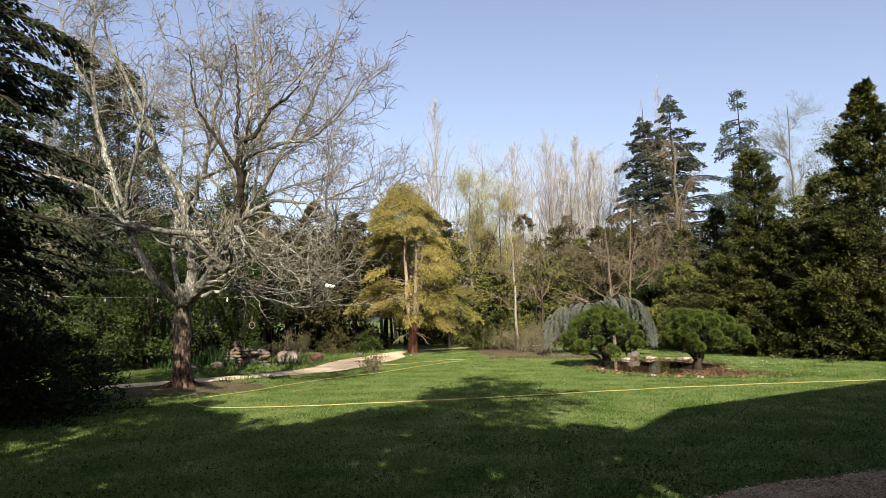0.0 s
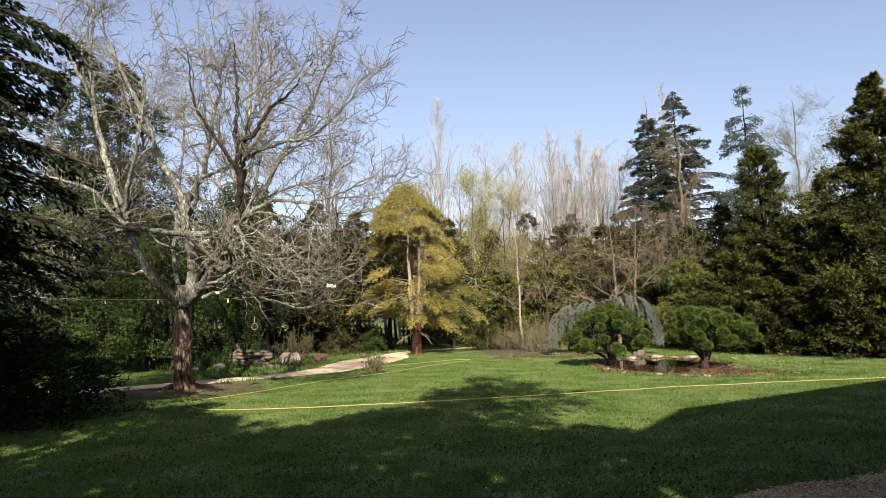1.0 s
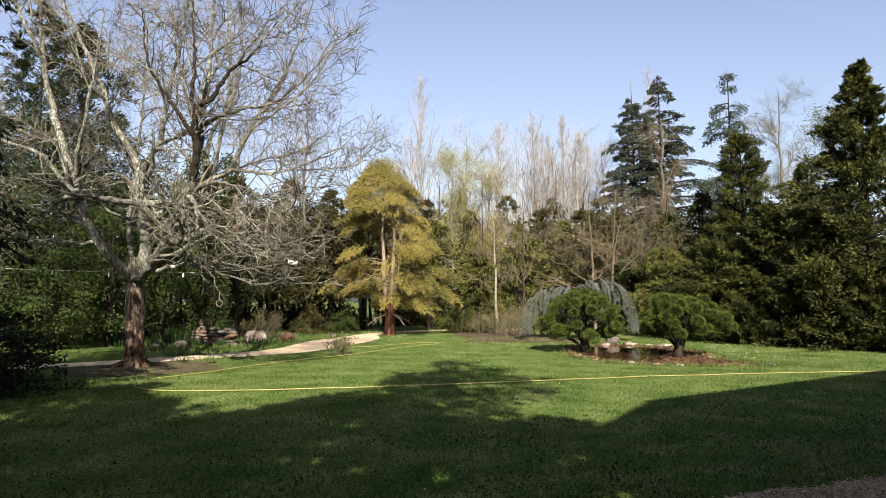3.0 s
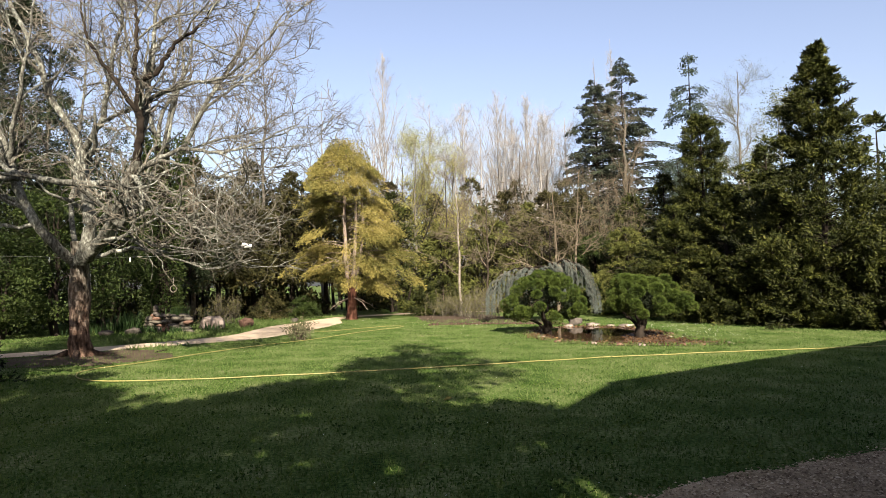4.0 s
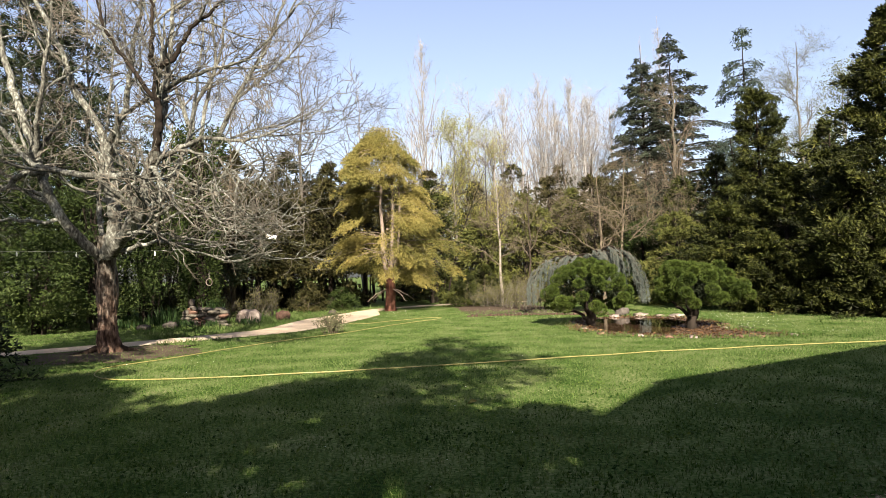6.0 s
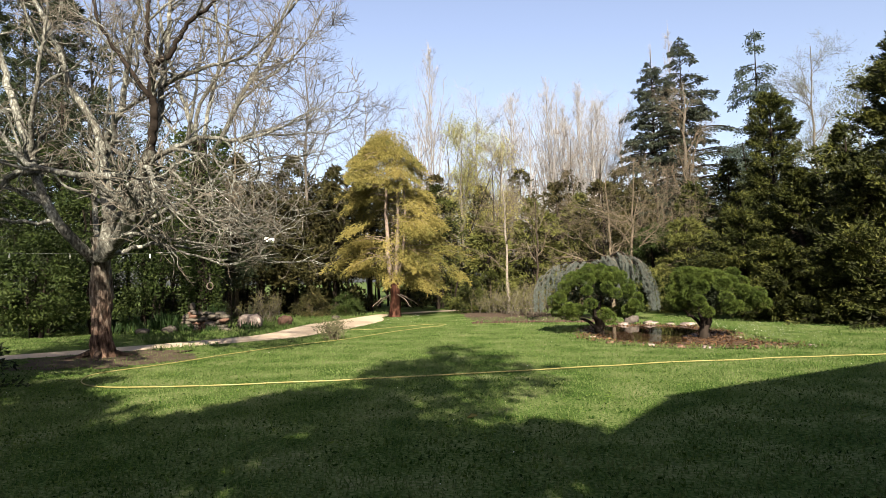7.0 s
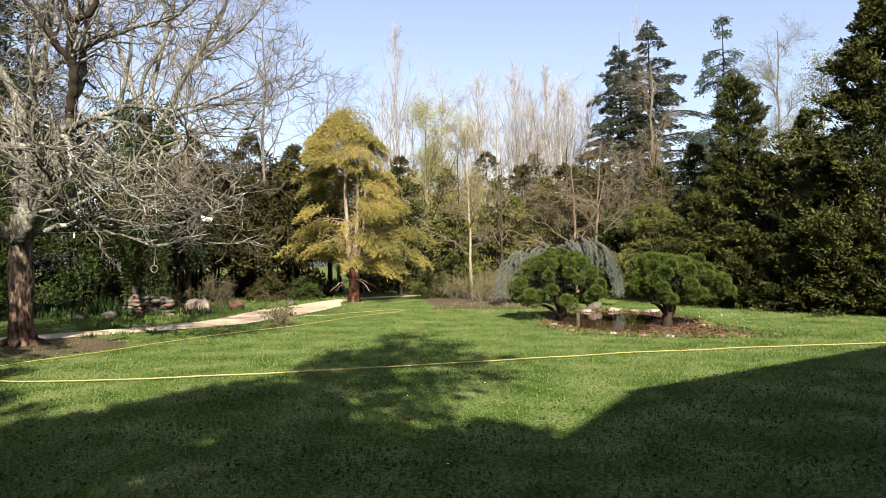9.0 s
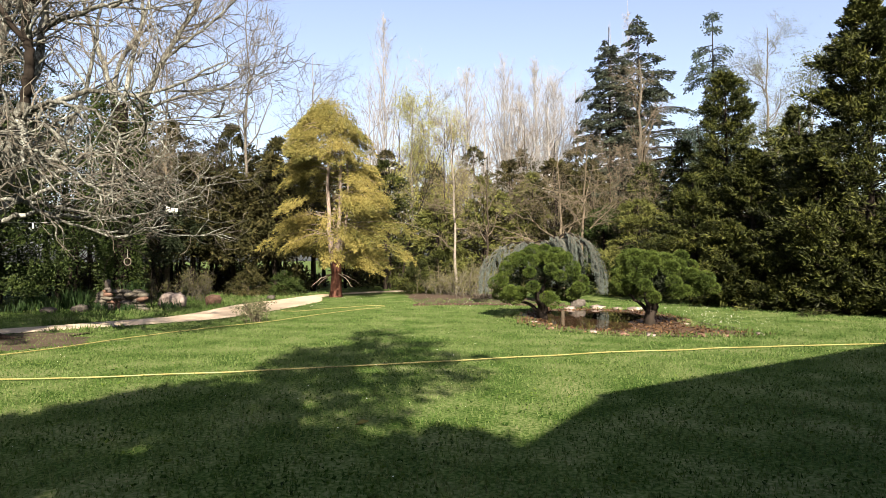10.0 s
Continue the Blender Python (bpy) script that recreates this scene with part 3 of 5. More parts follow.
PATH_WIDE = [1.1, 1.2, 1.25, 1.35, 1.65, 1.85, 2.0, 2.4, 2.7, 2.2, 1.1, 1.0, 1.2, 1.4, 1.5]
WALKWAY = band(PATH_LINE, PATH_WIDE)
tagged(part("path", [sheet(WALKWAY, 0.012, 0.3, 0.07, 5)], M_PATH), "pale beige gravel garden path", "path", kind="structure")
SOIL = [(-11.4, 16.2), (-10.8, 15.0), (-9.4, 14.4), (-8.3, 15.0), (-7.6, 16.0), (-7.7, 17.2), (-8.9, 18.2), (-10.1, 17.8), (-11.0, 17.1)]
tagged(part("bare_soil", [sheet(SOIL, 0.006, 0.12, 0.5, 9)], M_SOIL), "bare trampled brown soil round a tree", "soil", kind="structure")

BED = [(-4.6, 35.2), (-3.6, 31.4), (-2.7, 28.6), (-0.6, 27.7), (1.6, 27.7), (2.9, 28.2), (2.6, 30.0), (0.6, 33.2), (-1.0, 36.2), (-3.4, 37.2)]
tagged(part("planting_bed", [sheet(BED, 0.007, 0.25, 0.2, 13)], M_SOIL), "brown bed of dry leaves under shrubs", "soil", kind="structure")

# ---- pond ----
POND = [(2.0, 21.3), (2.8, 20.1), (3.7, 19.8), (4.1, 20.4), (4.15, 21.7), (4.9, 23.4), (4.6, 25.0), (3.3, 25.6), (2.2, 25.0), (1.8, 23.2)]
RIM = [(1.3, 21.2), (2.2, 19.6), (3.3, 18.9), (4.9, 18.7), (6.3, 18.9), (7.0, 19.4), (6.2, 20.1), (5.6, 21.0), (5.9, 23.6), (5.2, 25.6), (3.4, 26.4), (1.6, 25.8), (1.1, 23.4)]
tagged(part("pond_rim", [sheet(RIM, 0.014, 0.15, 0.13, 21)], M_MUD), "red-brown wet muddy pond margin", "mud", kind="structure")
tagged(part("pond_water", [sheet(POND, 0.022, 0.2, 0.1, 23)], M_WATER), "still dark brown pond water with reflections", "water", kind="structure")
rng = np.random.default_rng(11)
for x, y, s, red in ((2.9, 26.0, 0.55, 0), (3.6, 26.3, 0.7, 0), (4.3, 26.1, 0.5, 0), (4.9, 25.8, 0.6, 0), (5.4, 25.2, 0.4, 1), (1.9, 25.9, 0.5, 1), (6.5, 19.2, 0.28, 0), (5.9, 18.9, 0.3, 1), (5.2, 18.8, 0.34, 1), (4.4, 18.8, 0.3, 0), (3.6, 19.0, 0.34, 1), (2.9, 19.3, 0.3, 0), (2.3, 19.8, 0.3, 1), (5.6, 21.2, 0.3, 0), (5.7, 22.2, 0.34, 1), (1.5, 21.4, 0.26, 0)):
    alone("pond_stone", [stone(rng, (s * 0.75, s * rng.uniform(0.5, 0.8), s * 0.3), 0.7)], M_STONE_RED if red else M_STONE_PINK, "weathered rusty stone on the pond edge" if red else "pale pinkish stone on the pond edge", "stone", (x + rng.normal(0, 0.12), y + rng.normal(0, 0.12), s * 0.04), True, "stones round the pond")
alone("upright_boulder", [stone(rng, (0.5, 0.4, 0.36), 0.35, 3)], M_STONE, "weathered pinkish rounded boulder behind the pond", "boulder", (3.15, 26.6, 0.16), True)


def pond_litter():
    """Wet leaves, clods and small stones strewn over the muddy margin."""
    rg = np.random.default_rng(32)
    n = 5200
    x, y = rg.uniform(0.9, 7.3, n), rg.uniform(18.4, 26.8, n)
    keep = inside(x, y, RIM) & ~inside(x, y, POND)
    x, y = x[keep], y[keep]
    n = len(x)
    way = np.stack([rg.normal(0, 1, n), rg.normal(0, 1, n), rg.uniform(0, 0.35, n)], 1)
    tagged(part("pond_litter", [cards(rg, np.stack([x, y, np.full(n, 0.02)], 1), way, rg.uniform(0.04, 0.12, n), rg.uniform(0.03, 0.06, n), 0.5)], L_LITTER), "brown wet leaves and clods round the pond", "litter", kind="stuff")
    k = 2600
    a = rg.integers(0, len(RIM), k)
    f = rg.uniform(0, 1, k)[:, None]
    P = np.array(RIM)[a] * (1 - f) + np.array(RIM + RIM[:1])[a + 1] * f + rg.normal(0, 0.17, (k, 2))
    way = np.stack([rg.normal(0, 0.5, k), rg.normal(0, 0.5, k), np.ones(k)], 1)
    tagged(part("rim_grass", [cards(rg, np.c_[P, np.full(k, -0.01)], way, rg.uniform(0.05, 0.16, k), 0.02)], M_BLADE), "tufts of grass along the pond edge", "grass", kind="stuff")


L_LITTER = leafy("wet_brown_litter", [(0.008, 0.005, 0.0028), (0.029, 0.016, 0.0085), (0.066, 0.038, 0.019), (0.12, 0.08, 0.042)], 0.7, 0.05, 2.0, 0.3)
pond_litter()


def log_edging(place, x0, x1, y, bow):
    """A palisade of short round logs, each its own piece."""
    edge = thing("log_edging", "low red-brown palisade of short round logs", "edging", place)
    rg = np.random.default_rng(31)
    count = int((x1 - x0) / 0.135)
    shapes = []
    for h in (0.04, 0.06, 0.085):
        P = np.array([[(0, 0, -0.05), (0, 0, h * 0.9), (0, 0, h), (0, 0, h + 0.005)]], float)
        shapes.append(build("log", [tubes(P, np.array([[0.07, 0.07, 0.055, 0.001]]), 8)], M_LOG, True))
    for i in range(count):
        f = i / (count - 1)
        ob = new("log", shapes[rg.integers(3)])
        ob.parent = edge
        ob.location = (x0 + (x1 - x0) * f, y + bow * math.sin(f * math.pi), 0)
        ob.rotation_euler = (rg.normal(0, 0.04), rg.normal(0, 0.04), rg.uniform(0, 6))
    return edge


log_edging((0, 0, 0), -2.6, 2.9, 27.3, 0.5)

# ---- walnut by the path ----
def walnut_tree():
    rg = np.random.default_rng(5)
    tree = thing("walnut_tree", "large leafless grey-barked tree with many spreading limbs", "bare tree", (-10.0, 16.6, 0))
    P, R = limb([(0.05, 0.05, -0.1), (0.02, 0, 0.5), (-0.03, 0, 1.5), (-0.02, -0.05, 2.5), (0.0, -0.05, 2.9)], 0.24, 0.21, 40, rg, 0.006)
    R[0, :10] += 0.06 * np.linspace(1, 0, 10) ** 2
    part("trunk", [barky(P, R, 26, 0.3, 2.0)], M_TRUNK, tree, "furrowed brown trunk flecked with branch shadows", True)
    for k in range(4):
        a = k * 1.55 + 0.5
        q, w = limb([(0.25 * math.cos(a), 0.25 * math.sin(a), 0.12), (0.5 * math.cos(a), 0.5 * math.sin(a), 0.02), (0.95 * math.cos(a + 0.2), 0.95 * math.sin(a + 0.2), -0.03)], 0.08, 0.025, 8)
        part("root", [tubes(q, w, 7)], M_BARK_BROWN, tree, smooth=True)
    mains = [  # x, y, z from the foot of the tree, and the radii
        ([(0.24, -0.30, 2.38), (0.50, -0.45, 2.77), (0.58, -0.45, 3.26), (0.29, -0.20, 4.08), (0.02, 0.00, 4.74), (-0.18, 0.20, 5.29)], 0.16, 0.125),
        ([(-0.18, 0.20, 5.26), (-0.42, 0.20, 5.84), (-0.58, 0.10, 6.17), (-0.93, 0.00, 6.59), (-1.03, -0.10, 7.11), (-1.17, -0.10, 7.55), (-1.42, -0.10, 8.00), (-1.72, -0.10, 8.60), (-2.17, -0.10, 9.48), (-2.73, 0.00, 10.34), (-3.08, 0.00, 11.67)], 0.095, 0.02),
        ([(-0.16, 0.20, 5.29), (0.36, 0.00, 5.70), (0.61, -0.10, 6.03), (0.79, -0.20, 6.51), (0.97, -0.30, 7.14), (1.07, -0.30, 7.82), (1.34, -0.40, 8.44), (1.47, -0.40, 9.65)], 0.085, 0.018),
        ([(0.62, -0.10, 5.97), (1.39, -0.60, 5.96), (1.77, -0.80, 6.05), (2.49, -1.00, 6.31), (3.19, -1.00, 6.46)], 0.05, 0.014),
        ([(0.04, -0.20, 2.32), (-0.25, -0.50, 2.69), (-0.62, -0.70, 3.25), (-1.03, -0.70, 3.82), (-1.49, -0.50, 4.52), (-1.76, -0.40, 5.14)], 0.115, 0.09),
        ([(-1.74, -0.40, 5.08), (-2.18, -0.40, 6.17), (-2.55, -0.40, 7.18), (-2.83, -0.40, 8.20), (-2.92, -0.40, 8.90), (-3.00, -0.40, 9.76), (-2.95, -0.40, 10.59), (-3.00, -0.40, 12.47)], 0.1, 0.018),
        ([(-1.70, -0.40, 4.90), (-1.39, -0.70, 5.50), (-1.00, -1.00, 6.14), (-0.75, -1.10, 6.82), (-0.72, -1.10, 7.37), (-0.61, -1.10, 8.07), (-0.46, -1.10, 9.40)], 0.065, 0.014),
        ([(-2.88, -0.40, 8.50), (-3.02, -0.60, 8.93), (-3.21, -0.80, 9.43), (-3.59, -0.80, 10.29), (-3.97, -0.80, 11.84)], 0.055, 0.012),
        ([(2.07, -1.60, 4.07), (1.51, -1.50, 4.09), (0.76, -1.30, 4.19), (0.05, -1.10, 4.30), (-0.55, -1.00, 4.43), (-1.08, -0.90, 4.50), (-1.59, -0.80, 4.76), (-2.48, -0.70, 5.73), (-3.54, -0.60, 6.08), (-4.68, -0.60, 6.34)], 0.085, 0.03),
        ([(-2.08, -0.40, 6.12), (-2.91, -0.40, 6.21), (-3.76, -0.40, 6.57), (-4.61, -0.50, 6.52)], 0.03, 0.01),
        ([(0.36, -0.30, 2.45), (1.04, -0.70, 2.83), (1.73, -1.20, 3.24), (2.16, -1.50, 3.74), (2.39, -1.60, 4.23), (2.54, -1.60, 4.58)], 0.135, 0.115),
        ([(2.52, -1.60, 4.55), (2.61, -1.60, 4.99), (2.63, -1.60, 5.38), (2.60, -1.65, 5.91), (2.61, -1.67, 6.41)], 0.085, 0.065, M_BARK_DARK),
        ([(2.50, -1.50, 4.75), (2.50, -1.30, 5.35), (2.44, -1.10, 5.91), (2.42, -1.00, 6.51), (2.52, -1.00, 7.20), (2.58, -1.00, 8.03), (2.64, -1.00, 9.44)], 0.085, 0.02),
        ([(2.61, -1.67, 6.39), (2.58, -1.80, 6.59), (2.69, -1.90, 7.08), (2.71, -1.90, 7.61), (2.58, -1.90, 8.96)], 0.055, 0.013, M_BARK_DARK),
        ([(2.56, -1.65, 5.70), (2.42, -1.80, 5.98), (2.11, -2.00, 6.53), (1.78, -2.10, 7.03), (1.56, -2.10, 7.59), (1.39, -2.10, 8.76)], 0.05, 0.012, M_BARK_DARK),
        ([(2.61, -1.67, 6.39), (2.95, -1.70, 6.44), (3.15, -1.70, 6.67), (3.28, -1.70, 6.94), (3.59, -1.70, 7.27), (4.07, -1.70, 7.51), (4.69, -1.70, 8.31)], 0.06, 0.013, M_BARK_DARK),
        ([(2.47, -1.10, 6.09), (2.71, -1.10, 6.26), (3.25, -1.10, 6.39), (3.80, -1.10, 6.50), (4.45, -1.20, 6.51), (5.05, -1.20, 6.94), (5.69, -1.20, 7.59)], 0.05, 0.012),
        ([(2.42, -1.60, 4.28), (2.60, -1.40, 4.47), (2.68, -1.00, 4.76), (2.92, -0.60, 5.02), (3.57, -0.40, 5.03), (3.99, -0.40, 4.93), (4.75, -0.40, 5.11), (5.84, -0.40, 5.54)], 0.06, 0.014),
        ([(2.37, -1.60, 4.29), (2.84, -2.00, 4.04), (3.09, -2.20, 3.65), (3.14, -2.30, 3.24)], 0.06, 0.03),
        ([(2.37, -1.60, 4.26), (2.49, -1.90, 3.96), (2.61, -2.00, 3.53)], 0.05, 0.02),
        ([(2.58, -1.60, 4.30), (3.24, -1.80, 4.06), (3.57, -1.80, 3.69), (3.91, -1.40, 3.64), (4.13, -0.60, 3.16), (4.37, 0.00, 2.78)], 0.035, 0.01),
        ([(0.60, -0.50, 2.76), (1.32, -1.00, 2.89), (1.99, -1.20, 2.84), (2.46, -1.30, 2.71), (2.90, -1.30, 2.46), (3.50, -1.20, 2.27), (4.06, -1.20, 2.07), (4.58, -1.20, 2.18), (5.07, -1.20, 2.33)], 0.04, 0.01),
        ([(2.13, -1.20, 2.81), (3.37, -1.40, 2.64), (3.90, -1.40, 2.49), (4.42, -1.20, 2.49)], 0.032, 0.01),
        ([(-0.66, -0.70, 3.27), (-0.89, -1.00, 3.21), (-1.25, -1.20, 3.26), (-2.02, -1.20, 3.32), (-2.77, -1.40, 3.12), (-3.64, -1.40, 3.04)], 0.045, 0.012),
        ([(-1.23, -0.65, 4.45), (-1.28, -1.20, 4.44), (-1.59, -1.40, 4.05), (-2.02, -1.50, 3.73), (-2.68, -1.60, 3.44), (-3.79, -1.60, 3.29)], 0.055, 0.012),
        ([(-1.68, -0.50, 5.12), (-1.85, -1.00, 4.85), (-2.19, -1.30, 4.96), (-2.94, -1.40, 4.49)], 0.03, 0.008),
        ([(-0.1, 0.1, 2.5), (-0.9, 0.7, 3.6), (-1.4, 1.6, 5.2), (-1.6, 2.2, 8.0), (-1.7, 2.4, 10.5)], 0.07, 0.012),
        ([(0.2, 0.1, 2.6), (0.9, 0.9, 3.8), (1.3, 1.6, 5.6), (1.5, 2.0, 8.6), (1.2, 2.2, 11.0)], 0.07, 0.012),
        ([(0.2, 0.0, 2.5), (1.2, 0.1, 2.72), (2.6, 0.1, 2.55), (4.3, 0.1, 2.68)], 0.056, 0.012),
        ([(0.5, 0.2, 2.8), (1.6, 0.8, 3.6), (3.0, 1.2, 3.7), (4.4, 1.4, 3.3)], 0.042, 0.008),
        ([(1.0, 0.5, 3.4), (2.4, 0.9, 4.3), (3.8, 1.2, 4.9), (5.0, 1.4, 4.9)], 0.044, 0.009),
        ([(2.4, -1.6, 4.3), (3.3, -1.9, 4.5), (4.2, -2.0, 4.3), (5.2, -2.1, 3.4)], 0.04, 0.009),
        ([(1.9, -1.4, 3.5), (2.9, -1.9, 3.7), (3.8, -2.0, 3.3), (4.6, -2.1, 2.7)], 0.036, 0.009),
    ]
    Ps, Rs = [], []
    for pts, r0, r1, *dark in mains:
        q, w = limb(pts, r0 * 1.1, r1 * 1.1, 26, rg, 0.018)
        Ps.append(q), Rs.append(w)
        part("limb", [tubes(q, w, 8)], dark[0] if dark else M_BARK_GREY, tree, "dark bare limb" if dark else "pale grey lichened limb", True)
    P1, R1 = np.concatenate(Ps), np.concatenate(Rs)
    Pf, Rf = sprout(rg, P1, R1, 4, (0.3, 0.95), (22, 55), (1.6, 3.4), 13, 0.12, 0.04, 0.62, 0.35, rmin=0.022)
    low = Pf[:, :, 2].min(1) > 2.1
    Pf, Rf = Pf[low], Rf[low]
    for q, w in zip(Pf, Rf):
        part("fork", [tubes(q[None], w[None], 6)], M_BARK_GREY, tree, smooth=True)
    Pa, Pb = sprout(rg, P1, R1, 6, (0.35, 1.0), (35, 80), (0.9, 2.4), 10, 0.23, 0.01, 0.45, 0.3, rmin=0.014), sprout(rg, Pf, Rf, 4, (0.15, 1.0), (30, 70), (0.7, 1.8), 10, 0.24, 0.02, 0.5, 0.3, rmin=0.013)
    P2, R2 = np.concatenate([Pa[0], Pb[0]]), np.concatenate([Pa[1], Pb[1]])
    low = P2[:, :, 2].min(1) > 1.75
    P2, R2 = P2[low], R2[low]
    P3, R3 = sprout(rg, P2, R2, 5, (0.15, 1.0), (35, 80), (0.35, 0.95), 5, 0.28, 0.03, 0.6, 0.35, rmin=0.009, tip=0.5)
    sparse = (P3[:, 0, 2] > 5.2) | (rg.uniform(0, 1, len(P3)) < 0.45)
    P3, R3 = P3[sparse], R3[sparse]
    P4, R4 = sprout(rg, P3, R3, 2, (0.15, 1.0), (30, 70), (0.15, 0.5), 3, 0.26, 0.05, 0.7, 0.3, rmin=0.0065, tip=0.6)
    tagged(part("branchwork", [tubes(P2, R2, 5)], M_BARK_GREY, tree, "grey secondary branches", True), kind="stuff")
    part("crown", [tubes(P3, R3, 3), tubes(P4, R4, 3)], M_TWIG_GREY, tree, "tangle of leafless twigs")
    return tree


walnut_tree()


def ivy_clad_tree():
    """A pollarded tree: a thick trunk wrapped in ivy, and tall bare stems from its head."""
    rg = np.random.default_rng(6)
    tree = thing("ivy_clad_tree", "tall leafless pollard with an ivy-wrapped trunk", "bare tree", (-13.6, 26.3, 0))
    q, w = limb([(0, 0, -0.1), (0.1, 0, 3), (-0.1, 0, 7.6)], 0.34, 0.28, 16, rg, 0.02)
    part("trunk", [tubes(q, w, 10)], M_BARK_DARK, tree, smooth=True)
    stems = [([(-0.3, 0, 7.4), (-0.7, 0, 9.1), (-1.4, 0.1, 10.6), (-2.0, 0.1, 13.0), (-2.4, 0.2, 15.6)], 0.13), ([(-0.2, 0, 7.5), (-0.3, -0.1, 8.8), (0.8, -0.2, 10.0), (1.3, -0.2, 11.4), (1.5, -0.3, 15.5)], 0.11), ([(0.1, 0, 7.4), (0.2, 0.2, 9.2), (0.7, 0.3, 10.8), (0.3, 0.5, 13.5), (0.1, 0.5, 16.6)], 0.11), ([(0.6, -0.1, 7.0), (1.7, -0.2, 8.9), (2.2, -0.2, 9.7), (3.0, -0.3, 10.6), (4.0, -0.4, 12.5), (4.9, -0.4, 15.0)], 0.14), ([(1.3, -0.2, 8.2), (2.1, -0.5, 9.1), (3.3, -0.8, 9.6), (4.9, -1.0, 10.6), (6.0, -1.1, 12.2)], 0.08), ([(0.2, 0.2, 7.2), (1.6, 0.9, 8.0), (3.2, 1.2, 8.3), (5.0, 1.4, 9.3)], 0.08), ([(-0.2, 0, 7.3), (-1.6, 0.4, 8.2), (-2.9, 0.5, 9.8), (-3.9, 0.6, 12.2)], 0.09)]
    Ps, Rs = [], []
    for pts, r in stems:
        a, b = limb(pts, r * 0.85, 0.018, 20, rg, 0.02)
        Ps.append(a), Rs.append(b)
        part("stem", [tubes(a, b, 7)], M_BARK_GREY, tree, "grey-brown stem", True)
    P1, R1 = np.concatenate(Ps), np.concatenate(Rs)
    P2, R2 = sprout(rg, P1, R1, 18, (0.12, 1.0), (28, 65), (1.2, 3.2), 10, 0.18, 0.05, 0.5, 0.4, rmin=0.014)
    P3, R3 = sprout(rg, P2, R2, 8, (0.12, 1.0), (25, 60), (0.5, 1.2), 5, 0.2, 0.06, 0.5, 0.35, rmin=0.0095, tip=0.5)
    P4, R4 = sprout(rg, P3, R3, 2, (0.15, 1.0), (30, 65), (0.2, 0.55), 2, 0.28, 0.05, 0.55, 0.3, rmin=0.008)
    part("crown", [tubes(P2, R2, 5), tubes(P3, R3, 3), tubes(P4, R4, 3)], M_TWIG_GREY, tree, "crooked grey-brown leafless twigs")
    n = 9000
    z = rg.uniform(0.4, 8.0, n)
    a = rg.uniform(0, 6.283, n)
    r = rg.uniform(0.35, 0.75, n) + 0.35 * np.exp(-((z - 7.3) / 0.7) ** 2)
    at = np.stack([np.cos(a) * r, np.sin(a) * r, z], 1) + rg.normal(0, 0.1, (n, 3))
    part("ivy", [cards(rg, at, np.stack([np.cos(a), np.sin(a), rg.normal(-0.3, 0.5, n)], 1), rg.uniform(0.08, 0.16, n), 0.09)], L_LAUREL, tree, "dark ivy leaves round the trunk")
    return tree


ivy_clad_tree()


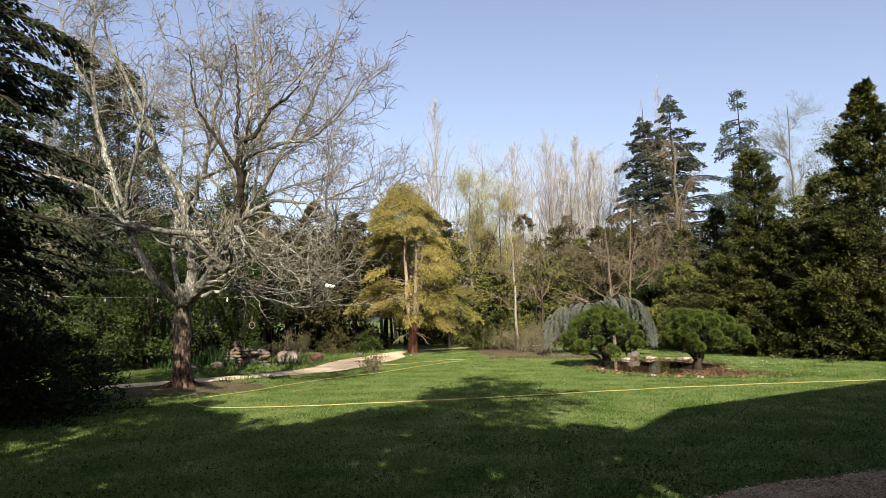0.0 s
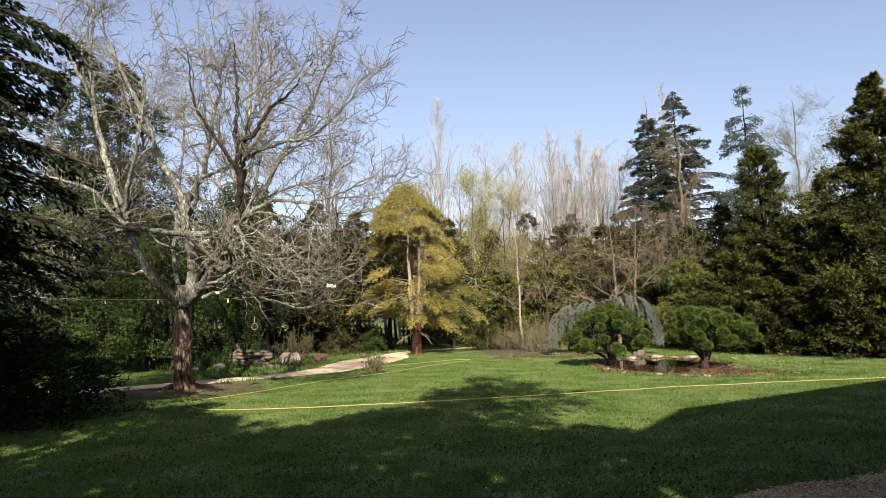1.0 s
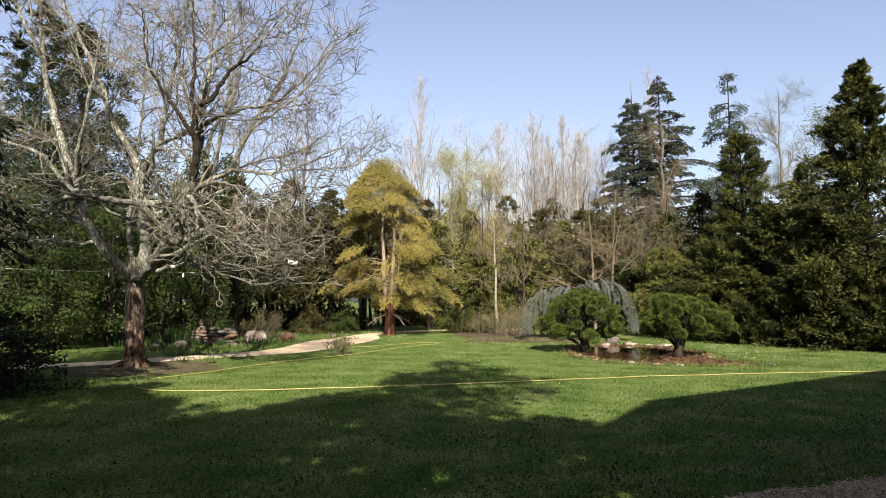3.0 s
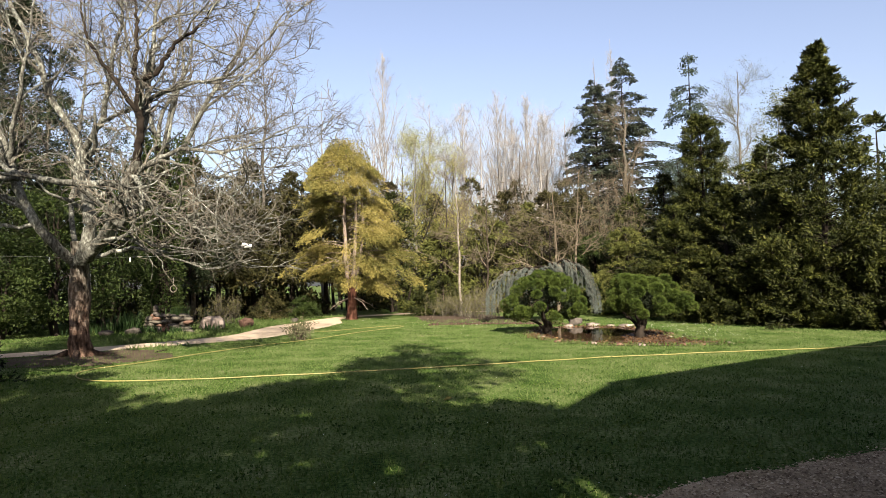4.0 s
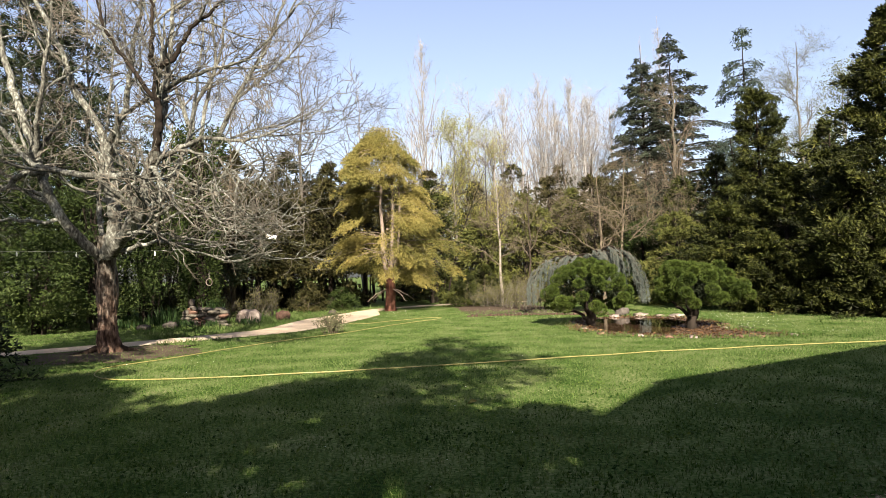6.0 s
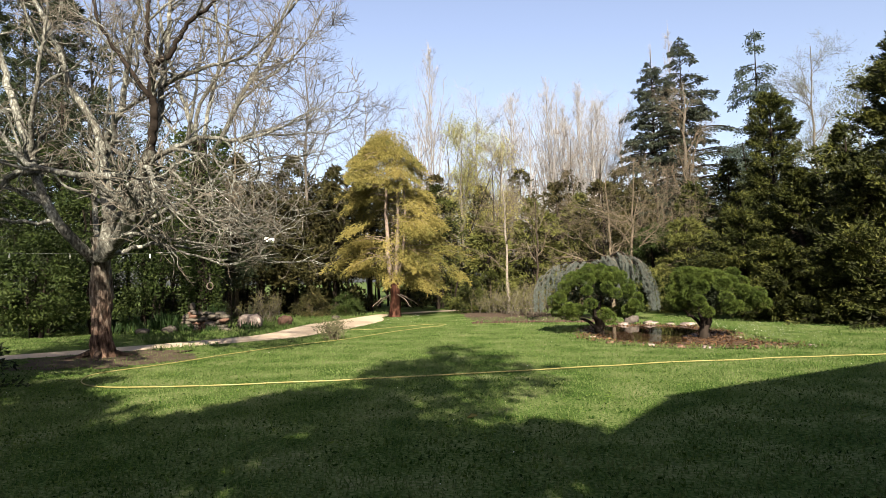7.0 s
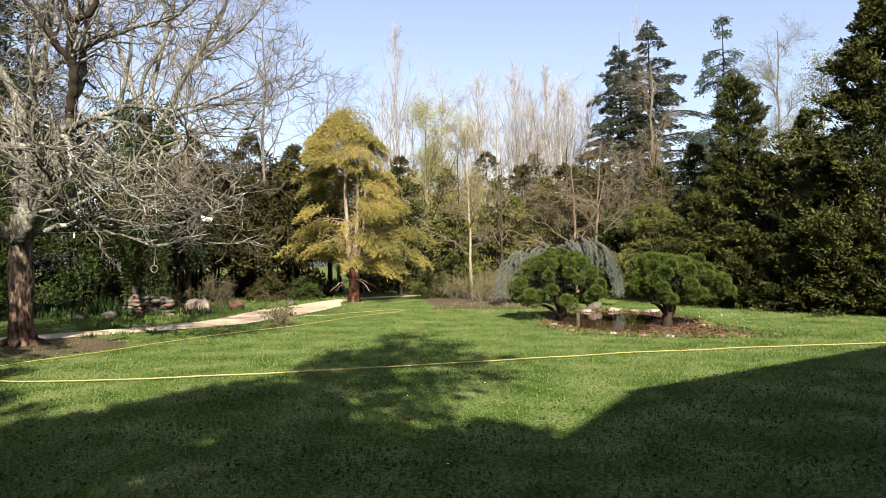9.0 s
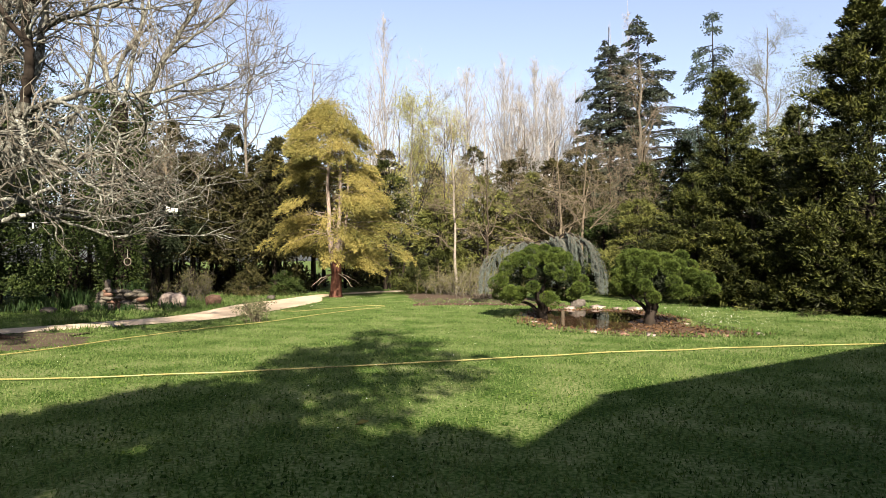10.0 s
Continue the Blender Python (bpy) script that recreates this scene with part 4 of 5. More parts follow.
def golden_tree():
    """The golden conifer: fused red foot, three pale stems, drooping sprays in uneven tiers."""
    rg = np.random.default_rng(8)
    tree = thing("golden_conifer", "golden-yellow feathery conifer with pale stems and red foot", "conifer", (-7.25, 32.4, 0))
    q, w = limb([(0, 0, -0.1), (0.02, 0, 0.6), (0, 0, 1.6), (-0.05, 0, 2.2)], 0.27, 0.2, 10, rg, 0.01)
    w[0, :2] = [0.33, 0.29]
    part("trunk", [tubes(q, w, 12)], M_BARK_RED, tree, "flaking red-brown foot", True)
    for pts, r in (([(-0.12, -0.05, 1.5), (-0.28, -0.2, 3.2), (-0.3, -0.2, 5.4), (-0.2, -0.1, 8.3)], 0.125), ([(0.1, 0, 1.5), (0.22, -0.25, 3.2), (0.3, -0.2, 5.5), (0.1, 0, 8.6)], 0.11), ([(0.15, 0.1, 1.7), (0.5, 0.1, 3.4), (0.55, 0.1, 5.4), (0.4, 0.1, 7.6)], 0.08)):
        q, w = limb(pts, r, 0.03, 14, rg, 0.02)
        part("stem", [tubes(q, w, 9)], M_BARK_PALE, tree, "pale pinkish stem", True)
    n = 122
    z = 1.35 + 7.2 * rg.permutation((np.arange(n) + rg.uniform(0, 1, n)) / n)
    az = np.arange(n) * 2.39996 + rg.normal(0, 0.3, n)
    levels = (0.9, 1.5, 2.5, 4.0, 5.3, 6.4, 7.2, 8.0, 8.6)
    west = np.interp(z, levels, (1.5, 1.9, 2.15, 2.5, 2.4, 2.15, 1.85, 1.1, 0.2))
    east = np.interp(z, levels, (2.0, 2.6, 3.1, 2.4, 2.15, 1.9, 1.5, 0.9, 0.2))
    mixed = (1 + np.cos(az)) / 2
    lump = np.array([1 + 0.42 * noise.noise(Vector((math.cos(a) * 1.8, math.sin(a) * 1.8, v * 0.9))) for a, v in zip(az, z)])
    rad = (west * (1 - mixed) + east * mixed) * lump * rg.uniform(0.78, 1.1, n) * 1.08
    tip = np.stack([np.cos(az) * rad - 0.035 * z, np.sin(az) * rad, z], 1)
    gap = (tip[:, 0] > -1.1) & (tip[:, 0] < 0.7) & (tip[:, 1] < -0.2) & (z > 2.75) & (z < 6.1)
    tip = tip[~gap]
    root = np.stack([-0.035 * tip[:, 2], 0 * tip[:, 0], tip[:, 2] + 0.25], 1)
    g = np.linspace(0, 1, 6)[None, :, None]
    P1 = root[:, None] * (1 - g) + tip[:, None] * g
    P1[:, :, 2] += 0.3 * np.sin(np.linspace(0, math.pi, 6))
    P1[:, 1:-1] += rg.normal(0, 0.05, P1[:, 1:-1].shape)
    mid = P1[:, 3]
    P1 = P1[~((mid[:, 0] > -1.4) & (mid[:, 0] < 0.9) & (mid[:, 1] < 0.1) & (mid[:, 2] > 2.9) & (mid[:, 2] < 6.0))]
    tagged(part("branchwork", [tubes(P1, np.repeat(np.linspace(0.02, 0.006, 6)[None], len(P1), 0), 4)], M_BARK_PALE, tree), kind="stuff")
    for a in (2.6, 3.7, 5.6, 0.4):
        q, w = limb([(0, 0, 1.1), (0.6 * math.cos(a), 0.6 * math.sin(a), 0.95), (1.2 * math.cos(a + 0.1), 1.2 * math.sin(a), 0.5)], 0.035, 0.01, 8, rg, 0.02)
        part("dead_branch", [tubes(q, w, 5)], M_BARK_PALE, tree, "bare grey lower branch", True)
    # flat drooping fans along the outer half of each bough
    fans = 5
    kf = np.repeat(np.arange(len(tip)), fans)
    sf = 1 - rg.uniform(0, 1, len(kf)) ** 1.3 * 0.6
    out = unit(tip - root)[kf]
    side = unit(np.cross(out, UP)) * rg.normal(0, 0.36, len(kf))[:, None]
    hub = root[kf] * (1 - sf)[:, None] + tip[kf] * sf[:, None] + side
    hub[:, 2] += 0.25 * np.sin(sf * math.pi) - 0.12 * np.linalg.norm(side, axis=1)
    veil = (hub[:, 0] > -0.8) & (hub[:, 0] < 0.5) & (hub[:, 1] < -0.15) & (hub[:, 2] > 2.9) & (hub[:, 2] < 5.9)
    hub, way = hub[~veil], (out + side * 0.8 - UP * rg.uniform(0.0, 0.45, len(kf))[:, None])[~veil]
    big = rg.uniform(0.75, 1.3, len(hub))
    part("crown", [tufts(rg, hub, way, 116, 0.75 * big, 0.21 * big, 0.12 * big, 0.35, 0.17, 0.043)], L_GOLD, tree, "golden drooping feathery sprays")
    return tree


golden_tree()


def cloud_juniper(place, half, seed, tall, skew, skirt):
    """A cloud-pruned juniper: twisted dark limbs that carry rounded pads of tufts."""
    rg = np.random.default_rng(seed)
    tree = thing("cloud_juniper", "low cloud-pruned juniper with rounded green pads", "juniper", place, group="cloud junipers at the pond")
    q, w = limb([(0.05, 0, -0.06), (0.0, 0.0, 0.2), (0.14, 0.02, 0.4), (0.02, 0, 0.7)], 0.15, 0.09, 10, rg, 0.02)
    part("trunk", [tubes(q, w, 9)], M_BARK_DARK, tree, "gnarled dark trunk", True)
    n = 44
    u = (np.arange(n) + 0.5) / n
    az = np.arange(n) * 2.39996 + rg.normal(0, 0.1, n)
    rr = np.sqrt(u) * half * rg.uniform(0.95, 1.05, n)
    zz = tall - (tall - max(0.72, skirt)) * u ** 1.6 + rg.normal(0, 0.06, n)
    c = np.stack([np.cos(az) * rr + skew * u, np.sin(az) * rr * 0.8, zz], 1)
    low = np.stack([np.cos(az[::3] + 0.5) * half * 0.72 + skew * 0.6, np.sin(az[::3] + 0.5) * half * 0.6, skirt + rg.normal(0, 0.06, len(az[::3]))], 1)
    for e in (c[[3, 12, 20, 27, 32, 36, 40, 43]]):
        q, w = limb([(0.06, 0, 0.2), tuple(e * [0.45, 0.45, 0.75]), tuple(e * [0.9, 0.9, 0.95])], 0.06, 0.02, 10, rg, 0.025)
        part("limb", [tubes(q, w, 6)], M_BARK_DARK, tree, smooth=True)
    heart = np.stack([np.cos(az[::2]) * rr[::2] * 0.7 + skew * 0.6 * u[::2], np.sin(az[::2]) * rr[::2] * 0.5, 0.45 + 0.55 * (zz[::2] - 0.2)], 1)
    # Darker clumps inside the crown paint in the shade between the pads.
    part("inner_foliage", [clumps(rg, heart, 0.26, 90, 0.09, 0.05, 0.5, 0.0, 0.8, 0.8, 0.1)], L_DARK, tree, "inner foliage with shade painted in as dark needles")
    for p in np.concatenate([c, low]):
        size = rg.uniform(0.16, 0.225)
        part("pad", [clumps(rg, p[None], size, 640, 0.046, 0.033, 1.0, 0.25, 0.82, 0.35, 0.84)], L_JUNIPER, tree, "rounded tuft of green needles")
    return tree


cloud_juniper((1.88, 22.7, 0), 1.3, 3, 1.85, 0.0, 0.66)
cloud_juniper((4.55, 21.2, 0), 1.2, 4, 1.7, 0.42, 0.92)


def weeping_cedar():
    rg = np.random.default_rng(17)
    tree = thing("weeping_cedar", "blue-grey weeping cedar with curtains of hanging shoots", "weeping cedar", (1.9, 29.2, 0))
    q, w = limb([(0.2, 0, -0.1), (0.1, 0, 1.2), (0.5, 0, 2.4)], 0.13, 0.08, 10, rg, 0.02)
    part("trunk", [tubes(q, w, 8)], M_BARK_DARK, tree, smooth=True)
    lines = [[(0.2, 0, 1.9), (-0.2, -0.1, 2.25), (-1.1, -0.2, 2.4), (-1.9, -0.3, 2.05), (-2.4, -0.3, 1.4)], [(0.5, 0, 2.3), (0.95, -0.1, 2.72), (1.6, -0.2, 2.5), (2.05, -0.3, 1.9), (2.2, -0.3, 1.3)], [(0.3, 0, 2.2), (0.0, 0.5, 2.4), (-0.8, 0.8, 2.3), (-1.6, 0.9, 1.8)], [(0.4, 0, 2.3), (0.9, 0.5, 2.5), (1.5, 0.7, 2.2)], [(0.4, 0, 2.3), (0.5, -0.5, 2.5), (0.6, -0.8, 2.2)]]
    Ps = []
    for pts in lines:
        q, w = limb([(x * 0.88 + 0.12, y, z) for x, y, z in pts], 0.05, 0.015, 14, rg, 0.02)
        Ps.append(q)
        part("arching_limb", [tubes(q, w, 6)], M_BARK_DARK, tree, smooth=True)
    A = np.concatenate([p[0] for p in Ps])
    n = 210
    st = A[rg.integers(0, len(A), n)] + rg.normal(0, [0.09, 0.12, 0.03], (n, 3))
    L = np.minimum(rg.uniform(0.6, 1.5, n) + 0.5 * (np.abs(st[:, 0]) > 1.6), st[:, 2] - 0.3)
    P, R = run(rg, st, np.stack([0.5 * np.sign(st[:, 0]) + rg.normal(0, 0.2, n), rg.normal(-0.2, 0.2, n), np.full(n, -0.3)], 1), np.maximum(L, 0.15), np.full(n, 0.012), 8, 0.025, -0.75)
    tagged(part("shootwork", [tubes(P, R, 3)], M_TWIG_GREY, tree), kind="stuff")
    k = rg.integers(0, n, 26000)
    f = rg.uniform(0, 7.99, len(k))
    i = f.astype(int)
    at = P[k, i] + (P[k, i + 1] - P[k, i]) * (f - i)[:, None] + rg.normal(0, 0.022, (len(k), 3))
    part("crown", [cards(rg, at, rg.normal(0, 0.3, at.shape) - UP, rg.uniform(0.05, 0.1, len(k)), 0.028)], L_CEDAR, tree, "blue-grey hanging needles")
    return tree


weeping_cedar()

# ---- evergreens beyond the pond ----
L_PALE = leafy("yellow_green_leaves", [(0.0186, 0.0248, 0.00744), (0.0434, 0.0527, 0.0136), (0.0744, 0.0806, 0.0217), (0.105, 0.105, 0.0341)], 0.6, 0.2, 0.7)
RIGHT = "olive conifers along the lawn"
for x, y, H, R, s, pl in ((11.7, 25.3, 10.3, 2.15, 41, 520), (7.6, 29.4, 5.0, 1.9, 42, 200), (9.6, 32.2, 9.7, 0.9, 43, 300), (9.3, 28.2, 5.6, 2.0, 44, 220), (10.6, 26.2, 5.0, 1.7, 45, 190), (13.6, 24.4, 5.0, 2.0, 46, 190), (8.4, 27.6, 3.0, 1.3, 47, 120), (10.9, 24.9, 2.8, 1.3, 48, 120), (12.6, 23.6, 3.0, 1.4, 49, 130), (11.6, 30.5, 6.4, 2.1, 50, 200), (15.5, 27.0, 6.4, 2.6, 51, 220), (9.8, 26.6, 2.6, 1.2, 52, 110), (14.6, 22.2, 4.4, 1.8, 53, 150)):
    plume_tree("olive_conifer", "dense olive-green feathery conifer reaching the ground", (x, y, 0), H, R, s, L_CYPRESS, plumes=int(pl * 0.85), per=124 if x < 13 else 70, size=0.18, wide=1.3, group=RIGHT, low=0.85, tight=0.85, lift=0.75, rag=0.42, power={41: 0.66, 43: 0.2}.get(s, 0.75), point={41: 0.2, 43: 0.03}.get(s, 0.1), sag=0.15)
L_BLUE = leafy("blue_grey_spruce_needles", [(0.008, 0.0115, 0.0075), (0.021, 0.028, 0.018), (0.044, 0.054, 0.037)], 0.6, 0.15, 0.6)
conifer("spruce", "tall blue-grey spruce with layered drooping boughs", (8.4, 46.5, 0), 17.5, 6.4, 61, L_BLUE, n=135, sprays=460, size=0.24, droop=0.45, rise=0.3, category="spruce", group="spruces behind the garden")
conifer("spruce", "tall blue-grey spruce with layered drooping boughs", (6.65, 47.2, 0), 17.0, 5.6, 62, L_BLUE, n=130, sprays=420, size=0.24, droop=0.45, rise=0.3, category="spruce", group="spruces behind the garden")
conifer("fir", "slender blue-green fir with sparse drooping top", (12.9, 46.2, 0), 17.4, 4.2, 63, L_FIR, n=92, sprays=420, size=0.2, flat=0.3, droop=0.55, rise=0.15, power=0.6, category="fir")
bare_tree("bare_tree", "tall thin leafless tree with sparse crooked twigs", (14.0, 40.0, 0), 14.3, 2.9, 64, M_TWIG_GREY, M_TWIG_GREY, 18, 0.13, 0.3, (7, 6, 2), leaves=L_HAZE, leaf_n=9000, leaf_size=0.055)
bare_tree("bare_tree", "distant tree with hazy young grey-green leaves", (20.2, 50.0, 0), 14.6, 4.4, 65, M_BARK_GREY, M_TWIG_GREY, 14, 0.2, 0.3, (6, 5, 0), leaves=L_HAZE, leaf_n=8000, leaf_size=0.14)
bare_tree("bare_tree", "pale leafless tree in front of the spruces", (7.9, 43.0, 0), 13.8, 2.8, 66, M_TWIG_GREY, M_TWIG, 11, 0.22, 0.45, (7, 6, 3))
bare_tree("spreading_bare_tree", "low spreading leafless tree with tan arching limbs", (3.0, 34.0, 0), 6.6, 3.8, 67, M_TWIG, M_TWIG, 12, 0.1, 0.2, (6, 6, 2), lean=(-0.2, 0.2), up=-0.01, angle=(58, 95))
bare_tree("spreading_bare_tree", "low spreading leafless tree with tan arching limbs", (3.8, 34.5, 0), 7.6, 3.4, 69, M_TWIG, M_TWIG, 11, 0.1, 0.25, (6, 5, 2), up=0.0, lean=(0.4, 0.3), angle=(45, 88))
bare_tree("birch", "slender white-stemmed leafless young tree", (-2.1, 35.0, 0), 9.0, 1.6, 68, M_BIRCH, M_TWIG, 18, 0.08, 0.18, (6, 6, 2), lean=(-0.15, 0), category="birch", angle=(50, 80), up=0.02)
poplar("poplar", "tall columnar leafless poplar", (-10.8, 56.0, 0), 22.6, 2.38, 71)
poplar("poplar", "columnar leafless poplar in a far row", (-0.6, 52.5, 0), 17.5, 2.12, 72)
poplar("poplar", "columnar leafless poplar in a far row", (1.8, 52.0, 0), 16.6, 2.00, 73)
poplar("poplar", "columnar leafless poplar in a far row", (-3.4, 52.0, 0), 16.5, 2.12, 74)
bare_tree("bare_tree", "crooked leafless tree between far poplars", (-1.6, 47.0, 0), 13.4, 3.6, 83, M_TWIG_POPLAR, M_TWIG_POPLAR, 14, 0.14, 0.35, (7, 6, 2))
bare_tree("bare_tree", "crooked leafless tree between far poplars", (4.6, 49.0, 0), 14.4, 3.4, 84, M_TWIG_POPLAR, M_TWIG_POPLAR, 14, 0.14, 0.35, (7, 6, 2))
poplar("poplar", "columnar leafless poplar in a far row", (0.6, 53.6, 0), 15.6, 2.2, 78)
poplar("poplar", "columnar leafless poplar in a far row", (3.2, 53.4, 0), 15.4, 2.2, 79)
poplar("poplar", "tall leafless poplar behind the spruces", (10.6, 66.0, 0), 26.3, 2.0, 75)
poplar("poplar", "tall leafless poplar behind the spruces", (9.0, 66.4, 0), 24.6, 1.6, 76)
bare_tree("bare_tree", "crooked leafless tree between far poplars", (-5.2, 46.0, 0), 15.0, 3.4, 77, M_TWIG_POPLAR, M_TWIG_POPLAR, 16, 0.14, 0.35, (7, 6, 2))
bare_tree("bare_tree", "crooked leafless tree between far poplars", (2.6, 45.0, 0), 13.6, 3.2, 78, M_TWIG_POPLAR, M_TWIG_POPLAR, 16, 0.14, 0.35, (7, 6, 2))
bare_tree("lime_leaved_tree", "slender tree with fresh lime-green spring leaves", (-5.6, 42.0, 0), 11.2, 3.3, 79, M_TWIG_GREY, M_TWIG_GREY, 18, 0.12, 0.25, (8, 6, 0), category="young tree", up=0.1, angle=(20, 46), leaves=L_LIME, leaf_n=11000, leaf_size=0.09)
bare_tree("lime_leaved_tree", "slender tree with fresh lime-green spring leaves", (-3.2, 43.0, 0), 10.8, 2.9, 87, M_TWIG_GREY, M_TWIG_GREY, 18, 0.12, 0.25, (8, 6, 0), category="young tree", up=0.1, angle=(20, 46), leaves=L_LIME, leaf_n=6500, leaf_size=0.09)
bare_tree("tall_bare_tree", "tall leafless tree with fine spreading twigs", (-13.8, 37.0, 0), 17.6, 4.4, 80, M_TWIG_GREY, M_TWIG_GREY, 18, 0.12, 0.3, (7, 6, 1))
bare_tree("tall_bare_tree", "tall leafless tree with fine spreading twigs", (-12.2, 43.0, 0), 15.5, 4.2, 85, M_TWIG_POPLAR, M_TWIG_GREY, 16, 0.13, 0.3, (7, 6, 1))
bare_tree("tall_bare_tree", "tall leafless tree with fine spreading twigs", (-9.6, 47.0, 0), 13.5, 3.8, 86, M_TWIG_POPLAR, M_TWIG_GREY, 14, 0.13, 0.3, (7, 6, 1))
bare_tree("tall_bare_tree", "leafless tree with fine twigs among dark evergreens", (-16.0, 33.0, 0), 11.6, 3.6, 81, M_TWIG, M_TWIG, 16, 0.12, 0.25, (8, 6, 2))
bare_tree("tall_bare_tree", "tall leafless tree behind the grey-barked tree", (-19.5, 27.0, 0), 15.0, 4.4, 82, M_TWIG_GREY, M_TWIG_GREY, 16, 0.15, 0.25, (7, 6, 2))
MID = "dark evergreens behind the lawn"
for x, y, H, R, s, lf, lab in ((-1.2, 41.0, 6.6, 2.3, 91, L_PALE, "yellow-olive leafy evergreen behind the lawn"), (1.6, 40.0, 6.6, 2.4, 92, L_PALE, "yellow-olive leafy evergreen behind the lawn"), (4.8, 41.0, 7.4, 2.6, 93, L_YEW, "brownish evergreen behind a leafless tree"), (7.4, 38.5, 6.8, 2.4, 94, L_CYPRESS, "dark olive evergreen behind the pond"), (6.2, 33.2, 4.6, 1.9, 89, L_PALE, "yellowish-green leafy shrub behind the pond"), (5.0, 36.0, 4.4, 2.2, 95, L_LAUREL, "leafy evergreen shrub behind the pond"), (-3.6, 38.8, 5.4, 1.9, 96, L_PALE, "yellow-olive leafy evergreen behind the lawn"), (-4.6, 43.5, 8.0, 2.3, 97, L_CYPRESS, "dark olive evergreen behind the golden conifer"), (-10.4, 38.0, 8.2, 2.3, 98, L_YEW, "dark evergreen behind the golden conifer"), (-12.8, 39.0, 9.0, 2.8, 99, L_YEW, "brownish dark evergreen in the thicket"), (-15.2, 38.0, 9.6, 2.9, 100, L_YEW, "brownish dark evergreen in the thicket"), (-18.0, 36.5, 9.6, 2.9, 101, L_YEW, "brownish dark evergreen in the thicket"), (-13.4, 34.6, 6.4, 2.4, 102, L_YEW, "brownish dark evergreen in the thicket"), (-11.6, 35.6, 7.4, 2.5, 104, L_YEW, "brownish dark evergreen in the thicket"), (-6.8, 40.0, 7.6, 2.4, 105, L_CYPRESS, "dark olive evergreen behind the golden conifer"), (0.2, 43.5, 8.0, 2.6, 106, L_YEW, "brownish evergreen behind a leafless tree"), (-8.4, 47.0, 9.6, 2.6, 86, L_YEW, "brownish evergreen in the far treeline"), (-2.4, 47.5, 9.8, 2.8, 87, L_YEW, "brownish evergreen in the far treeline"), (1.0, 48.5, 9.6, 2.8, 88, L_YEW, "brownish evergreen in the far treeline"), (4.2, 47.0, 9.4, 2.8, 90, L_YEW, "brownish evergreen in the far treeline"), (-14.4, 32.6, 7.0, 2.6, 108, L_YEW, "brownish dark evergreen in the thicket"), (-21.0, 38.0, 10.0, 3.0, 109, L_YEW, "brownish dark evergreen in the thicket"), (2.8, 38.6, 7.4, 2.4, 110, L_YEW, "brownish evergreen behind a leafless tree"), (13.4, 36.0, 8.5, 2.8, 107, L_CYPRESS, "dark olive evergreen behind the pond"), (10.2, 37.0, 7.0, 2.4, 103, L_CYPRESS, "dark olive evergreen behind the pond"), (12.6, 32.6, 8.2, 2.7, 112, L_CYPRESS, "dark olive evergreen behind the pond"), (16.6, 31.0, 9.0, 3.0, 113, L_CYPRESS, "dark olive evergreen behind the pond"), (8.6, 35.6, 7.4, 2.4, 114, L_CYPRESS, "dark olive evergreen behind the pond")):
    plume_tree("evergreen", lab, (x, y, 0), H, R, s, lf, plumes=150 if x < -9 else 110, per=46 if s != 89 else 120, size=0.3 if s != 89 else 0.17, wide=1.25, bare=0.27 if x < -9 else 0.04, power=0.6, group=MID, category="evergreen", rag=0.45, lift=0.2)
LEFT = "leafy evergreens beside the path"
for x, y, H, R, s in ((-18.5, 23.5, 7.6, 3.0, 111), (-21.5, 21.0, 7.8, 3.2, 112), (-16.2, 26.5, 6.4, 2.6, 113), (-23.0, 26.5, 9.5, 3.4, 114), (-15.2, 30.0, 5.4, 2.4, 115), (-19.0, 29.5, 8.0, 3.0, 116), (-25.0, 18.0, 9.0, 3.2, 117), (-17.0, 21.8, 3.6, 1.8, 118), (-20.5, 31.5, 10.5, 3.4, 121), (-24.5, 31.0, 12.5, 3.6, 122), (-27.5, 24.0, 12.0, 3.8, 123), (-16.5, 34.5, 7.5, 2.8, 124), (-16.0, 23.4, 5.6, 2.3, 125), (-19.2, 20.6, 6.4, 2.6, 126)):
    # Shrubs inside the thicket get a darker leaf colour in place of its shade.
    leafy_tree("evergreen_shrub", "large glossy-leaved evergreen shrub beside the path", (x, y, 0), H, R, s, L_SPRUCE if x > -18 and y > 29 else L_LAUREL, blobs=115, per=74, size=0.14, clear=0.12 if y < 28 else 0.3, group=LEFT)
plume_tree("tall_evergreen", "tall dark evergreen rising behind leafless limbs", (-19.0, 24.8, 0), 14.2, 3.7, 119, L_SPRUCE, plumes=210, per=130, size=0.25, power=0.5, category="evergreen", rag=0.5)
plume_tree("tall_evergreen", "tall dark evergreen rising behind leafless limbs", (-23.6, 27.5, 0), 17.0, 4.2, 127, L_SPRUCE, plumes=200, per=120, size=0.27, power=0.5, category="evergreen", rag=0.5)
# Conifer and shrub get the dark needle colour in place of cast shade.
conifer("shaded_conifer", "near conifer with deep shade put into its needle colour", (-8.9, 8.1, 0), 10.2, 2.8, 120, L_DARK, n=170, sprays=300, size=0.13, droop=0.45, rise=0.1, power=0.22, z0=0.25)
plume_tree("shaded_shrub", "evergreen shrub coloured shade-dark under the near conifer", (-10.9, 10.6, 0), 2.5, 2.7, 128, L_DARK, plumes=300, per=120, size=0.13, wide=1.5, category="evergreen shrub", tight=0.8, low=1.0, power=0.5)
